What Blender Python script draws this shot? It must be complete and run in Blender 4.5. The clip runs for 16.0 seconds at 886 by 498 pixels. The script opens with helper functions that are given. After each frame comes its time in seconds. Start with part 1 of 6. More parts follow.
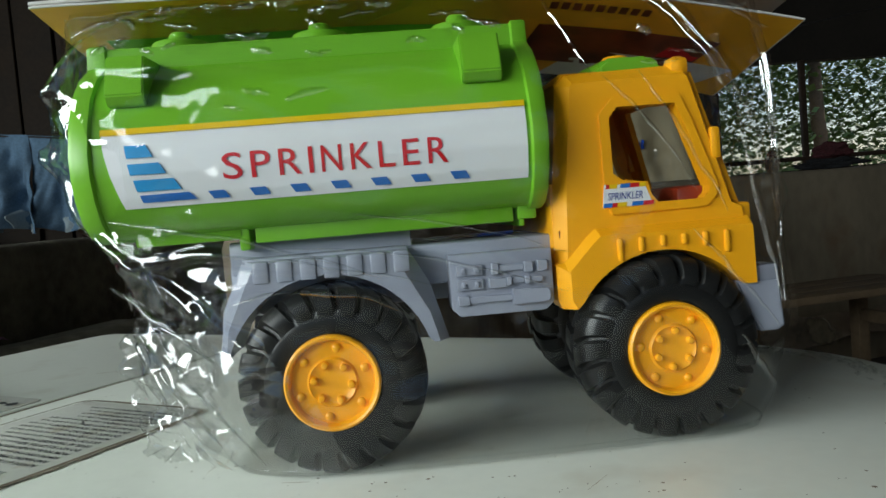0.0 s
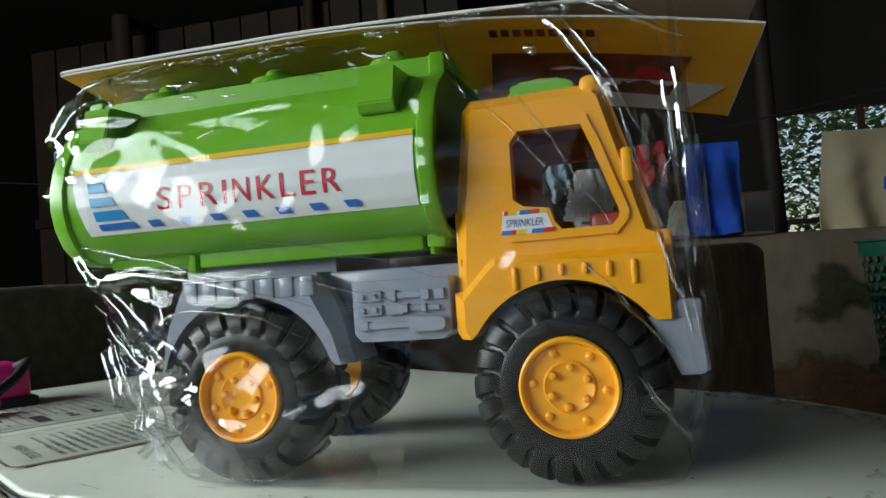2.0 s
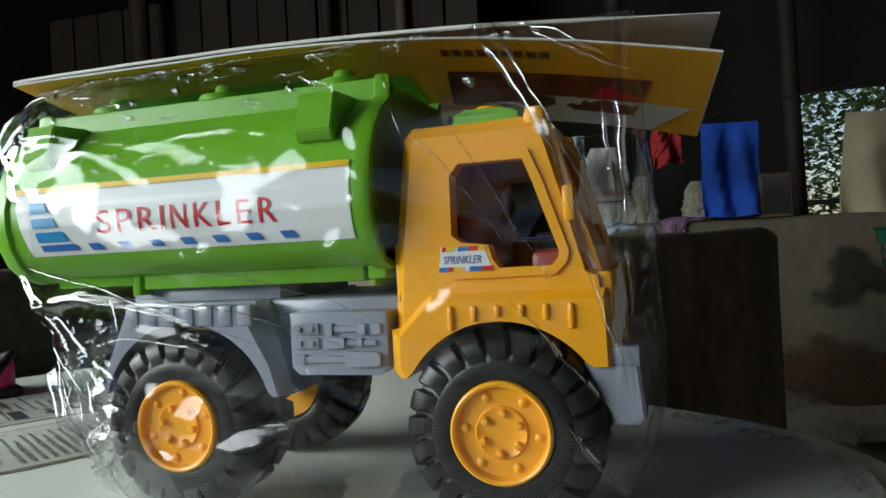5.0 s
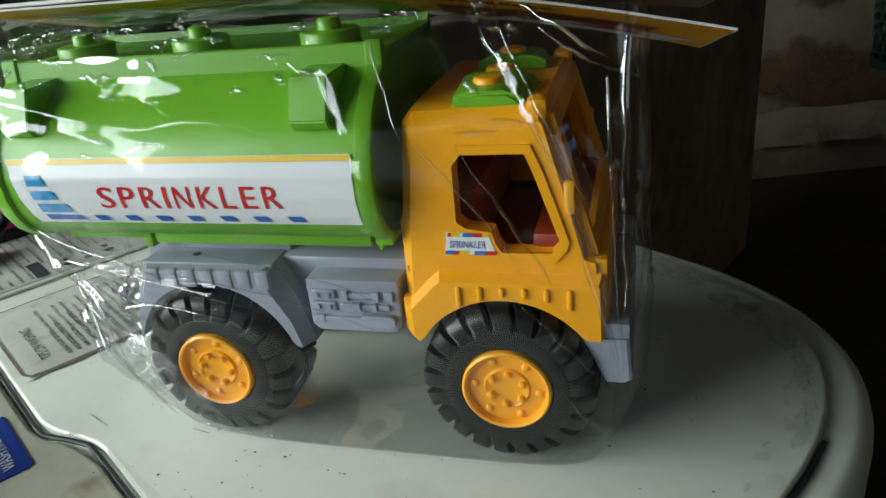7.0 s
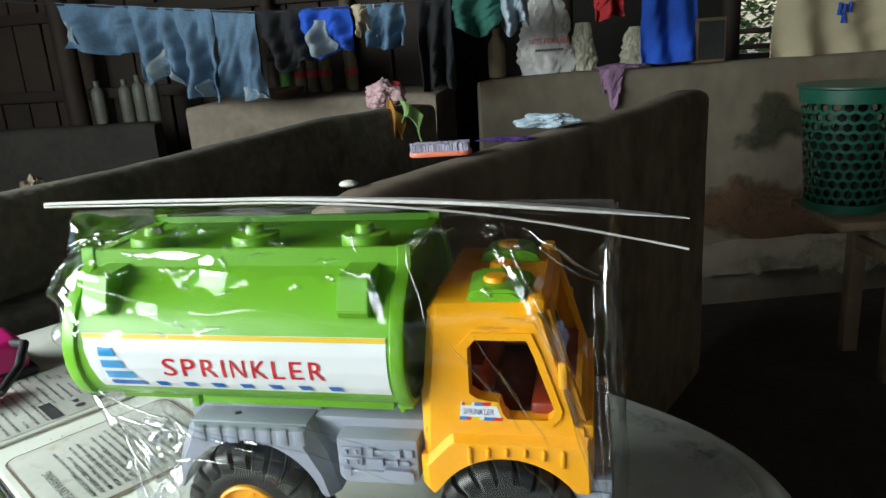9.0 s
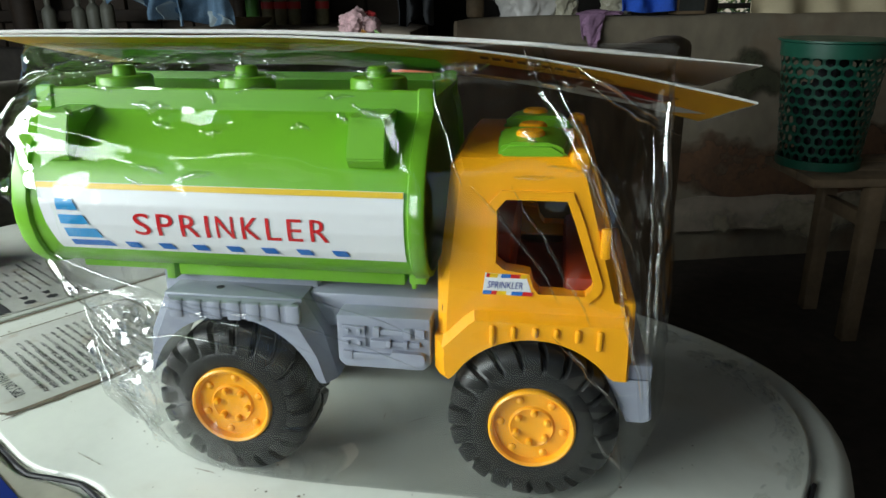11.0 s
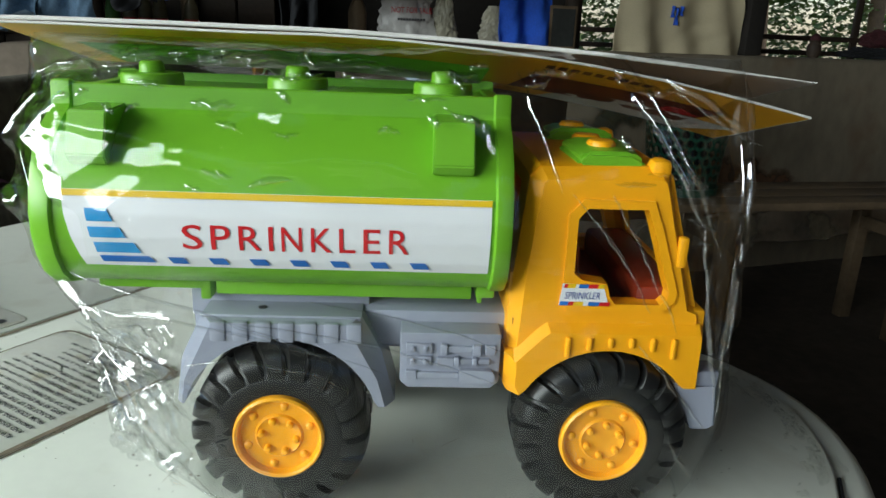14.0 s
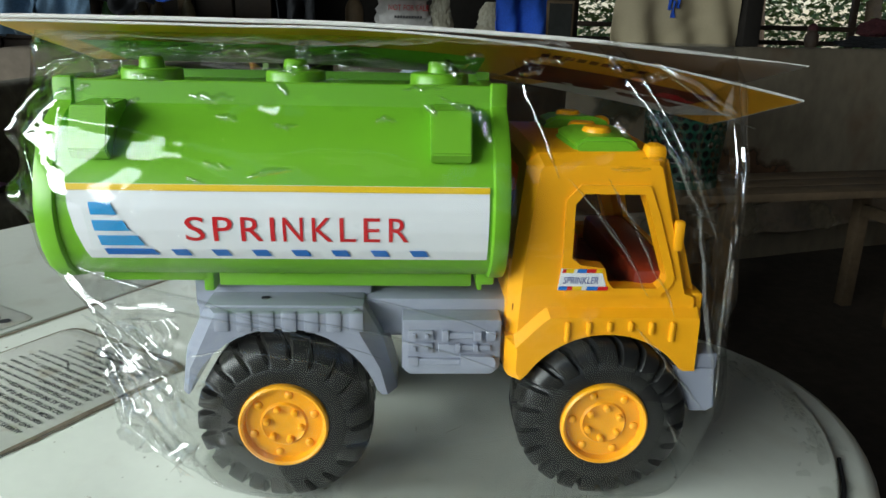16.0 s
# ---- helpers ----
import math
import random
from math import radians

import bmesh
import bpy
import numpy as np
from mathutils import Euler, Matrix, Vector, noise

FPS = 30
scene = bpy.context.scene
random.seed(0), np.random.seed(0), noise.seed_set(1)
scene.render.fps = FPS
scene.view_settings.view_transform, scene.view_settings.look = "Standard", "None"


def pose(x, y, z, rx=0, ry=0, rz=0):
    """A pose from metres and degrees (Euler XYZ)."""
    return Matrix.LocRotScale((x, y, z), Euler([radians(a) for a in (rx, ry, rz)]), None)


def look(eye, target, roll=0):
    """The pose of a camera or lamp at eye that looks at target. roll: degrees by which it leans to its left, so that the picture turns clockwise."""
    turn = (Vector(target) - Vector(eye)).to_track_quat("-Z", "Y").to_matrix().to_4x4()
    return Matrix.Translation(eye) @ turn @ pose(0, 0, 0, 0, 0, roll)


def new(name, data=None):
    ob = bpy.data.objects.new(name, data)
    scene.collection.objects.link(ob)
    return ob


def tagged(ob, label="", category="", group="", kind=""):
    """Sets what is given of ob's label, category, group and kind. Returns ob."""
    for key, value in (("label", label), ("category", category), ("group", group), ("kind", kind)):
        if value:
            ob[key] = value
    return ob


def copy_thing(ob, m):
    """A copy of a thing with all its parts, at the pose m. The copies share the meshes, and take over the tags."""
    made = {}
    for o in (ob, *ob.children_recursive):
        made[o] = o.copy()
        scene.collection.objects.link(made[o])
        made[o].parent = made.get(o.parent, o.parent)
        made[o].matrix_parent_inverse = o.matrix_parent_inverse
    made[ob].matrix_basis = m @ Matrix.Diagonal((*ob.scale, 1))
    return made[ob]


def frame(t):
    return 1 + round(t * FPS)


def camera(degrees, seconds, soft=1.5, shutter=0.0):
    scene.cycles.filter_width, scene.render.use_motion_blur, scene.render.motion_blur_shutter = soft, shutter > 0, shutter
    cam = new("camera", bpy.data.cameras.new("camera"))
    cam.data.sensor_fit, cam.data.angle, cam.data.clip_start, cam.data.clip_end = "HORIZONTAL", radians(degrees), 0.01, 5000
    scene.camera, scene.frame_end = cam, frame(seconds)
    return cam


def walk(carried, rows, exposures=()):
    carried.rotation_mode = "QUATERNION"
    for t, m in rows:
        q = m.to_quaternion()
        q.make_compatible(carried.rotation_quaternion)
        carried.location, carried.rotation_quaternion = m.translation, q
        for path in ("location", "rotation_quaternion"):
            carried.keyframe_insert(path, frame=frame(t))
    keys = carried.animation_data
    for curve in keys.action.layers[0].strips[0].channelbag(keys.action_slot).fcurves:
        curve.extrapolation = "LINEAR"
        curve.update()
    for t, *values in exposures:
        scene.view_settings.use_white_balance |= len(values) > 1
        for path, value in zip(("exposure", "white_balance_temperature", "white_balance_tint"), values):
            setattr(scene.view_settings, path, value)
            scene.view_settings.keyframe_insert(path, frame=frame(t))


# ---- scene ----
cam = camera(62.7, 16.0)
PATH = [
    (0, (0.037, -0.48, 0.14), (0.182, 1.512, 0.036), -4.8),
    (0.5, (0.125, -0.494, 0.153), (0.003, 1.497, 0.005), -5.3),
    (1, (0.172, -0.501, 0.151), (-0.103, 1.473, -0.015), -3.9),
    (1.5, (0.258, -0.476, 0.117), (-0.443, 1.395, 0.027), -2.1),
    (2, (0.23, -0.467, 0.114), (-0.286, 1.464, 0.19), -4.1),
    (2.5, (0.232, -0.429, 0.115), (-0.232, 1.516, 0.1), -6.1),
    (3, (0.224, -0.406, 0.109), (-0.238, 1.539, 0.159), -5.5),
    (3.5, (0.214, -0.396, 0.104), (-0.234, 1.551, 0.186), -4.6),
    (4, (0.231, -0.41, 0.124), (-0.24, 1.534, 0.138), -4.2),
    (4.5, (0.261, -0.441, 0.137), (-0.226, 1.499, 0.171), -2.6),
    (4.7, (0.272, -0.443, 0.137), (-0.298, 1.474, 0.181), -2.7),
    (6.8, (0.273, -0.424, 0.322), (-0.314, 1.304, -0.495), -7.9),
    (7, (0.264, -0.427, 0.307), (-0.261, 1.31, -0.534), -6.1),
    (7.5, (0.235, -0.45, 0.281), (-0.153, 1.363, -0.469), -2.3),
    (8, (0.224, -0.475, 0.299), (-0.198, 1.368, -0.353), -0.1),
    (8.5, (0.241, -0.48, 0.342), (-0.134, 1.398, -0.234), -2.4),
    (9, (0.249, -0.503, 0.381), (-0.161, 1.372, -0.18), -3.9),
    (9.2, (0.252, -0.497, 0.385), (-0.173, 1.34, -0.282), -4.6),
    (9.5, (0.249, -0.505, 0.368), (-0.175, 1.312, -0.351), -4.1),
    (9.7, (0.249, -0.504, 0.365), (-0.175, 1.306, -0.373), -3.9),
    (11.8, (0.155, -0.451, 0.272), (-0.002, 1.442, -0.356), 0.6),
    (12, (0.147, -0.452, 0.279), (0.029, 1.443, -0.348), 0.4),
    (12.5, (0.116, -0.459, 0.298), (0.079, 1.437, -0.338), 0.3),
    (13, (0.086, -0.47, 0.293), (0.059, 1.42, -0.362), 1.3),
    (13.5, (0.077, -0.464, 0.286), (0.138, 1.432, -0.348), 1.8),
    (14, (0.071, -0.461, 0.285), (0.172, 1.447, -0.306), 2.4),
    (14.5, (0.065, -0.463, 0.283), (0.19, 1.44, -0.321), 2.8),
    (15, (0.07, -0.461, 0.28), (0.222, 1.436, -0.335), 2.9),
    (15.5, (0.072, -0.463, 0.28), (0.222, 1.44, -0.316), 2.5),
    (16, (0.072, -0.468, 0.281), (0.169, 1.438, -0.315), 1.3),
]
walk(cam, [(t, look(eye, target, roll)) for t, eye, target, roll in PATH],
     exposures=[(0, -0.35), (0.5, 0.0), (1, 0.0), (1.5, -0.02), (2, -0.35), (4.5, -0.35), (7, -0.25), (7.5, 0.1), (8, 0.0), (8.6, 0.45), (9.5, 0.48), (9.7, 0.3), (11.8, 0.05), (16, 0.0)])

# ---------------------------------------------------------------- light
world = bpy.data.worlds.new("world")
scene.world = world
world.use_nodes = True
wn = world.node_tree.nodes
sky = wn.new("ShaderNodeTexSky")
sky.sky_type = "NISHITA"
sky.sun_disc = False
sky.sun_elevation = radians(56)
sky.sun_rotation = radians(81)
wn["Background"].inputs[1].default_value = 0.15
world.node_tree.links.new(sky.outputs[0], wn["Background"].inputs[0])


def area_lamp(name, eye, target, sx, sy, watts, color, spread=180):
    data = bpy.data.lights.new(name, "AREA")
    data.shape, data.size, data.size_y, data.energy, data.color = "RECTANGLE", sx, sy, watts, color
    data.spread = radians(spread)
    ob = new(name, data)
    ob.matrix_world = look(eye, target)
    return ob


# daylight through the open side behind the camera
area_lamp("daylight_door", (-2.4, -2.1, 1.05), (0.0, 0.2, 0.0), 1.8, 1.2, 108, (0.90, 1.0, 0.99))
# fill lamp from high on the left, added to brighten the lid
area_lamp("fill_side", (-3.2, -0.7, 1.2), (0.0, 0.2, 0.0), 1.5, 0.9, 36, (0.90, 1.0, 0.99), 105)
# weak fill lamp, added to lift the partition; the east wall has no opening
area_lamp("fill_east", (3.6, -0.4, 1.0), (0.4, 1.0, -0.2), 1.2, 0.8, 2, (0.92, 1.0, 0.95))
sun_data = bpy.data.lights.new("sun", "SUN")
sun_data.energy, sun_data.angle, sun_data.color = 3.0, radians(0.53), (1.0, 0.95, 0.86)
sun = new("sun", sun_data)
sun.matrix_world = look((6.0, 1.0, 9.0), (0, 0, 0))


# ---------------------------------------------------------------- materials
def material(name, color, rough=0.5, metal=0.0, vary=0.25, scale=8.0, fine=60.0, bump=0.1, spec=0.5, dark=None, coords="Object",
             spot=0.0, spot_scale=30.0, spot_color=(0.1, 0.07, 0.04), coat=0.0, per_object=0.0, stretch=1.0):
    m = bpy.data.materials.new(name)
    m.use_nodes = True
    nt = m.node_tree
    n, l = nt.nodes, nt.links
    b = n["Principled BSDF"]
    tc = n.new("ShaderNodeTexCoord")
    big, small = n.new("ShaderNodeTexNoise"), n.new("ShaderNodeTexNoise")
    big.inputs["Scale"].default_value, big.inputs["Detail"].default_value = scale, 6
    small.inputs["Scale"].default_value, small.inputs["Detail"].default_value = fine, 4
    place = n.new("ShaderNodeMapping")
    place.inputs["Scale"].default_value = (1.0, 1.0, stretch)
    l.new(tc.outputs[coords], place.inputs["Vector"])
    for t in (big, small):
        l.new(place.outputs[0], t.inputs["Vector"])
    mixn = n.new("ShaderNodeMath")
    mixn.operation = "MULTIPLY_ADD"
    mixn.inputs[1].default_value = 0.35
    l.new(small.outputs[0], mixn.inputs[0])
    half = n.new("ShaderNodeMath")
    half.operation = "MULTIPLY"
    half.inputs[1].default_value = 0.65
    l.new(big.outputs[0], half.inputs[0])
    l.new(half.outputs[0], mixn.inputs[2])
    ramp = n.new("ShaderNodeValToRGB")
    lo = dark or tuple(c * (1 - vary) for c in color)
    ramp.color_ramp.elements[0].position, ramp.color_ramp.elements[1].position = 0.36, 0.64
    ramp.color_ramp.elements[0].color, ramp.color_ramp.elements[1].color = (*lo, 1), (*color, 1)
    l.new(mixn.outputs[0], ramp.inputs[0])
    out = ramp.outputs[0]
    if spot:
        sp = n.new("ShaderNodeTexNoise")
        sp.inputs["Scale"].default_value, sp.inputs["Detail"].default_value = spot_scale, 8
        l.new(tc.outputs[coords], sp.inputs["Vector"])
        r2 = n.new("ShaderNodeValToRGB")
        r2.color_ramp.elements[0].position, r2.color_ramp.elements[1].position = 0.56, 0.72
        r2.color_ramp.elements[1].color = (spot, spot, spot, 1)
        l.new(sp.outputs[0], r2.inputs[0])
        mx = n.new("ShaderNodeMixRGB")
        mx.inputs[2].default_value = (*spot_color, 1)
        l.new(r2.outputs[0], mx.inputs[0])
        l.new(out, mx.inputs[1])
        out = mx.outputs[0]
    if per_object:
        oi, hs = n.new("ShaderNodeObjectInfo"), n.new("ShaderNodeHueSaturation")
        mr = n.new("ShaderNodeMapRange")
        mr.inputs[3].default_value, mr.inputs[4].default_value = 1 - per_object, 1 + per_object
        l.new(oi.outputs["Random"], mr.inputs[0])
        l.new(mr.outputs[0], hs.inputs["Value"])
        l.new(out, hs.inputs["Color"])
        out = hs.outputs[0]
    l.new(out, b.inputs["Base Color"])
    rr = n.new("ShaderNodeMapRange")
    rr.inputs[3].default_value, rr.inputs[4].default_value = max(0.03, rough - 0.08), min(1.0, rough + 0.08)
    l.new(big.outputs[0], rr.inputs[0])
    l.new(rr.outputs[0], b.inputs["Roughness"])
    b.inputs["Metallic"].default_value = metal
    b.inputs["Specular IOR Level"].default_value = spec
    b.inputs["Coat Weight"].default_value = coat
    if bump:
        bp = n.new("ShaderNodeBump")
        bp.inputs["Strength"].default_value, bp.inputs["Distance"].default_value = bump, 0.01 if fine < 100 else 0.002
        l.new(mixn.outputs[0], bp.inputs["Height"])
        l.new(bp.outputs[0], b.inputs["Normal"])
    return m


GREEN = material("green_plastic", (0.175, 0.47, 0.024), 0.33, vary=0.08, scale=14, fine=300, bump=0.02)
ORANGE = material("orange_plastic", (1.0, 0.43, 0.008), 0.36, vary=0.06, scale=14, fine=300, bump=0.02)
GREY = material("grey_plastic", (0.33, 0.35, 0.43), 0.24, vary=0.1, scale=14, fine=300, bump=0.02)
TYRE = material("black_tyre_plastic", (0.011, 0.0115, 0.012), 0.38, vary=0.3, scale=20, fine=400, bump=0, spec=0.38)
DARKRED = material("dark_red_plastic", (0.25, 0.03, 0.01), 0.4, vary=0.1, scale=14, fine=300, bump=0.02)
STICKER = material("white_sticker", (0.80, 0.81, 0.83), 0.3, vary=0.03, scale=20, fine=300, bump=0.0)
RED = material("red_print", (0.62, 0.015, 0.02), 0.3, vary=0.05, bump=0)
BLUE = material("blue_print", (0.02, 0.16, 0.55), 0.3, vary=0.15, bump=0)
SKYBLUE = material("light_blue_print", (0.03, 0.32, 0.68), 0.3, vary=0.2, scale=40, bump=0)
YELLOW = material("yellow_print", (0.85, 0.55, 0.01), 0.3, vary=0.05, bump=0)
INK = material("dark_ink", (0.075, 0.075, 0.08), 0.5, vary=0.4, scale=200, bump=0)
NAVY = material("navy_print", (0.02, 0.05, 0.30), 0.4, vary=0.1, bump=0)
WHITE_INK = material("white_ink", (0.75, 0.75, 0.74), 0.4, vary=0.05, bump=0)
LID = material("worn_cream_enamel", (0.74, 0.76, 0.68), 0.34, vary=0.07, scale=5, fine=90, bump=0.02, spot=0.28, spot_scale=16,
               spot_color=(0.42, 0.36, 0.25))
PANEL = material("grimy_cream_panel", (0.62, 0.60, 0.49), 0.38, vary=0.15, scale=9, fine=90, bump=0.03, spot=0.8, spot_scale=24,
                 spot_color=(0.24, 0.17, 0.08))
LABEL = material("aged_label", (0.66, 0.66, 0.60), 0.4, vary=0.1, scale=25, fine=150, bump=0.01, spot=0.5, spot_scale=50,
                 spot_color=(0.40, 0.32, 0.2))
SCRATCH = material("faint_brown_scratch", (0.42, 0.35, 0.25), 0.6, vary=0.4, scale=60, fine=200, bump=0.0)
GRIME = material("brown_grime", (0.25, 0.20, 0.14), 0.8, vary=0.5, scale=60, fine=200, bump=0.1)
BODY = material("cream_body", (0.55, 0.56, 0.48), 0.45, vary=0.15, scale=6, bump=0.02)
GAP = material("dark_gap", (0.015, 0.014, 0.012), 0.9, vary=0.3, bump=0)
CARD_PRINT = material("orange_card_print", (0.92, 0.45, 0.03), 0.35, vary=0.05, scale=20, bump=0)
CARD = material("white_card", (0.66, 0.64, 0.61), 0.5, vary=0.05, scale=20, fine=300, bump=0.01)
CONCRETE = material("dark_concrete", (0.27, 0.205, 0.145), 0.9, vary=0.65, scale=3.0, fine=16, bump=0.45, spot=0.6, spot_scale=6,
                    spot_color=(0.075, 0.06, 0.04), stretch=0.65)
CONCRETE_MOSSY = material("mossy_dark_concrete", (0.16, 0.145, 0.105), 0.9, vary=0.6, scale=5, fine=40, bump=0.9, spot=0.7, spot_scale=9,
                          spot_color=(0.045, 0.047, 0.028))
CONCRETE_PALE = material("pale_concrete", (0.29, 0.235, 0.18), 0.9, vary=0.4, scale=2.5, fine=24, bump=0.4, spot=0.5, spot_scale=4,
                         spot_color=(0.12, 0.07, 0.04))
PLASTER = material("stained_plaster", (0.21, 0.175, 0.125), 0.9, vary=0.4, scale=1.6, fine=18, bump=0.3, spot=0.75, spot_scale=2.5,
                   spot_color=(0.13, 0.075, 0.04), stretch=0.6)
# a darker concrete tone for the low left wall
CONCRETE_DARKER = material("darker_concrete", (0.048, 0.041, 0.034), 0.9, vary=0.5, scale=4, fine=30, bump=0.5)
FLOOR = material("dirt_stained_concrete_floor", (0.075, 0.06, 0.048), 0.85, vary=0.6, scale=1.7, fine=20, bump=0.5)
WOOD = material("old_dark_wood", (0.040, 0.024, 0.014), 0.75, vary=0.5, scale=6, fine=50, bump=0.4, per_object=0.3)
WOOD_PALE = material("weathered_wood", (0.17, 0.115, 0.065), 0.75, vary=0.4, scale=7, fine=50, bump=0.4)
# near-black tone for the roof, outer boards and window post
NEAR_BLACK = material("near_black_boards", (0.018, 0.014, 0.011), 0.9, vary=0.5, scale=3, fine=30, bump=0.3)
DENIM = material("washed_denim", (0.12, 0.21, 0.32), 0.9, vary=0.45, scale=9, fine=120, bump=0.3)
DENIM_PALE = material("pale_denim", (0.32, 0.39, 0.43), 0.9, vary=0.35, scale=9, fine=120, bump=0.3)
DENIM_DARK = material("dark_cloth", (0.010, 0.011, 0.014), 0.9, vary=0.4, scale=9, fine=120, bump=0.3)
BLUECLOTH = material("blue_cloth", (0.015, 0.10, 0.62), 0.85, vary=0.35, scale=8, fine=120, bump=0.3)
TEAL = material("teal_cloth", (0.02, 0.12, 0.09), 0.85, vary=0.4, scale=8, fine=120, bump=0.3)
REDCLOTH = material("red_cloth", (0.40, 0.015, 0.02), 0.85, vary=0.4, scale=8, fine=120, bump=0.3)
PURPLE = material("purple_cloth", (0.32, 0.18, 0.30), 0.9, vary=0.4, scale=12, fine=120, bump=0.3)
PALEBLUE = material("pale_blue_cloth", (0.42, 0.52, 0.60), 0.9, vary=0.3, scale=14, fine=120, bump=0.3)
MUSTARD = material("mustard_cloth", (0.45, 0.20, 0.03), 0.9, vary=0.3, scale=14, fine=120, bump=0.3)
PALEGREEN = material("pale_green_cloth", (0.28, 0.45, 0.16), 0.9, vary=0.3, scale=14, fine=120, bump=0.3)
PINKCLOTH = material("pink_white_cloth", (0.62, 0.40, 0.42), 0.9, vary=0.5, scale=30, fine=120, bump=0.3)
PINKFOIL = material("pink_foil", (0.45, 0.06, 0.26), 0.35, vary=0.3, scale=30, bump=0.05)
SACK = material("cream_sackcloth", (0.52, 0.44, 0.29), 0.85, vary=0.2, scale=4, fine=200, bump=0.2)
BAGWHITE = material("white_plastic_sack", (0.62, 0.60, 0.58), 0.4, vary=0.2, scale=14, fine=80, bump=0.2)
BAGCREAM = material("cream_plastic_sack", (0.45, 0.42, 0.32), 0.45, vary=0.3, scale=14, fine=80, bump=0.2)
BASKET = material("dark_green_basket_plastic", (0.006, 0.075, 0.045), 0.4, vary=0.2, scale=12, bump=0.02)
PINK = material("pink_vinyl", (0.75, 0.02, 0.22), 0.35, vary=0.12, scale=30, bump=0.03)
BLACKSTRAP = material("black_strap", (0.012, 0.012, 0.014), 0.6, vary=0.3, scale=40, bump=0.2)
SALMON = material("salmon_plastic", (0.80, 0.22, 0.13), 0.4, vary=0.1, bump=0)
LILAC = material("lilac_bristles", (0.42, 0.40, 0.52), 0.8, vary=0.35, scale=60, fine=300, bump=0.5)
SOAP = material("white_soap", (0.72, 0.72, 0.62), 0.5, vary=0.1, bump=0.02)
BOTTLE_MILK = material("dusty_bottle_plastic", (0.15, 0.15, 0.12), 0.5, vary=0.3, scale=14, bump=0.05)
COLA_LABEL = material("red_bottle_label", (0.55, 0.02, 0.02), 0.45, vary=0.15, bump=0)
CLEARISH = material("cloudy_bottle_plastic", (0.20, 0.17, 0.10), 0.25, vary=0.3, scale=14, bump=0.03)
CAP_GREEN = material("green_bottle", (0.10, 0.32, 0.06), 0.35, vary=0.2, bump=0)
LEAF = material("sunlit_leaves", (0.20, 0.32, 0.10), 0.6, vary=0.6, scale=5, bump=0)
EARTH = material("outdoor_earth", (0.30, 0.26, 0.18), 0.9, vary=0.4, scale=1, bump=0.2)


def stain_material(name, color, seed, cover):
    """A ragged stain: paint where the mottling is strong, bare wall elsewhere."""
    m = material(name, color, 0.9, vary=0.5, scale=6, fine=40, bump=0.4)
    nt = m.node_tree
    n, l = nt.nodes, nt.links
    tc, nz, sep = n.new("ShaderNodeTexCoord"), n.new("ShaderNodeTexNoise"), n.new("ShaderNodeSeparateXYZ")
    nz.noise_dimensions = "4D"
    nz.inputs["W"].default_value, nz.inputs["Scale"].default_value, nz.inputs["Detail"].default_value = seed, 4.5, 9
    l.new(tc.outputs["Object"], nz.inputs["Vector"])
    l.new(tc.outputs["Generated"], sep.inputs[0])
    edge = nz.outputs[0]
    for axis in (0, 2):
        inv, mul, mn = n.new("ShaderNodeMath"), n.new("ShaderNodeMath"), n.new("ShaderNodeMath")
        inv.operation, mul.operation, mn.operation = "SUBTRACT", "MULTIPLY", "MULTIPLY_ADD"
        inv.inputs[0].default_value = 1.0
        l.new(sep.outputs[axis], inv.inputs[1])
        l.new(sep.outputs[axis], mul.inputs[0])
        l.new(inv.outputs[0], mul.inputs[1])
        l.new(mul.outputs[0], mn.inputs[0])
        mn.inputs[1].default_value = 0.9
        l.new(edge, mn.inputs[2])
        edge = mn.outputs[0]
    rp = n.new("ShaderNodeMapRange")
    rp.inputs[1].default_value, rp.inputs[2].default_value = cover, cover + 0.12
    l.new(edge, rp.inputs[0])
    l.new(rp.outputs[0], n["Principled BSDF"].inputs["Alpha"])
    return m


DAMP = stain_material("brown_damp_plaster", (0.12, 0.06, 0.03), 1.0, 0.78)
LIME = stain_material("pale_lime_mortar", (0.36, 0.31, 0.22), 5.0, 0.84)
MOSS = stain_material("dark_moss", (0.05, 0.05, 0.025), 9.0, 0.90)
GLASSY = material("dusty_screen_glass", (0.03, 0.035, 0.035), 0.15, vary=0.3, bump=0)
MAROON = material("maroon_cloth", (0.06, 0.010, 0.014), 0.9, vary=0.4, scale=12, bump=0.3)


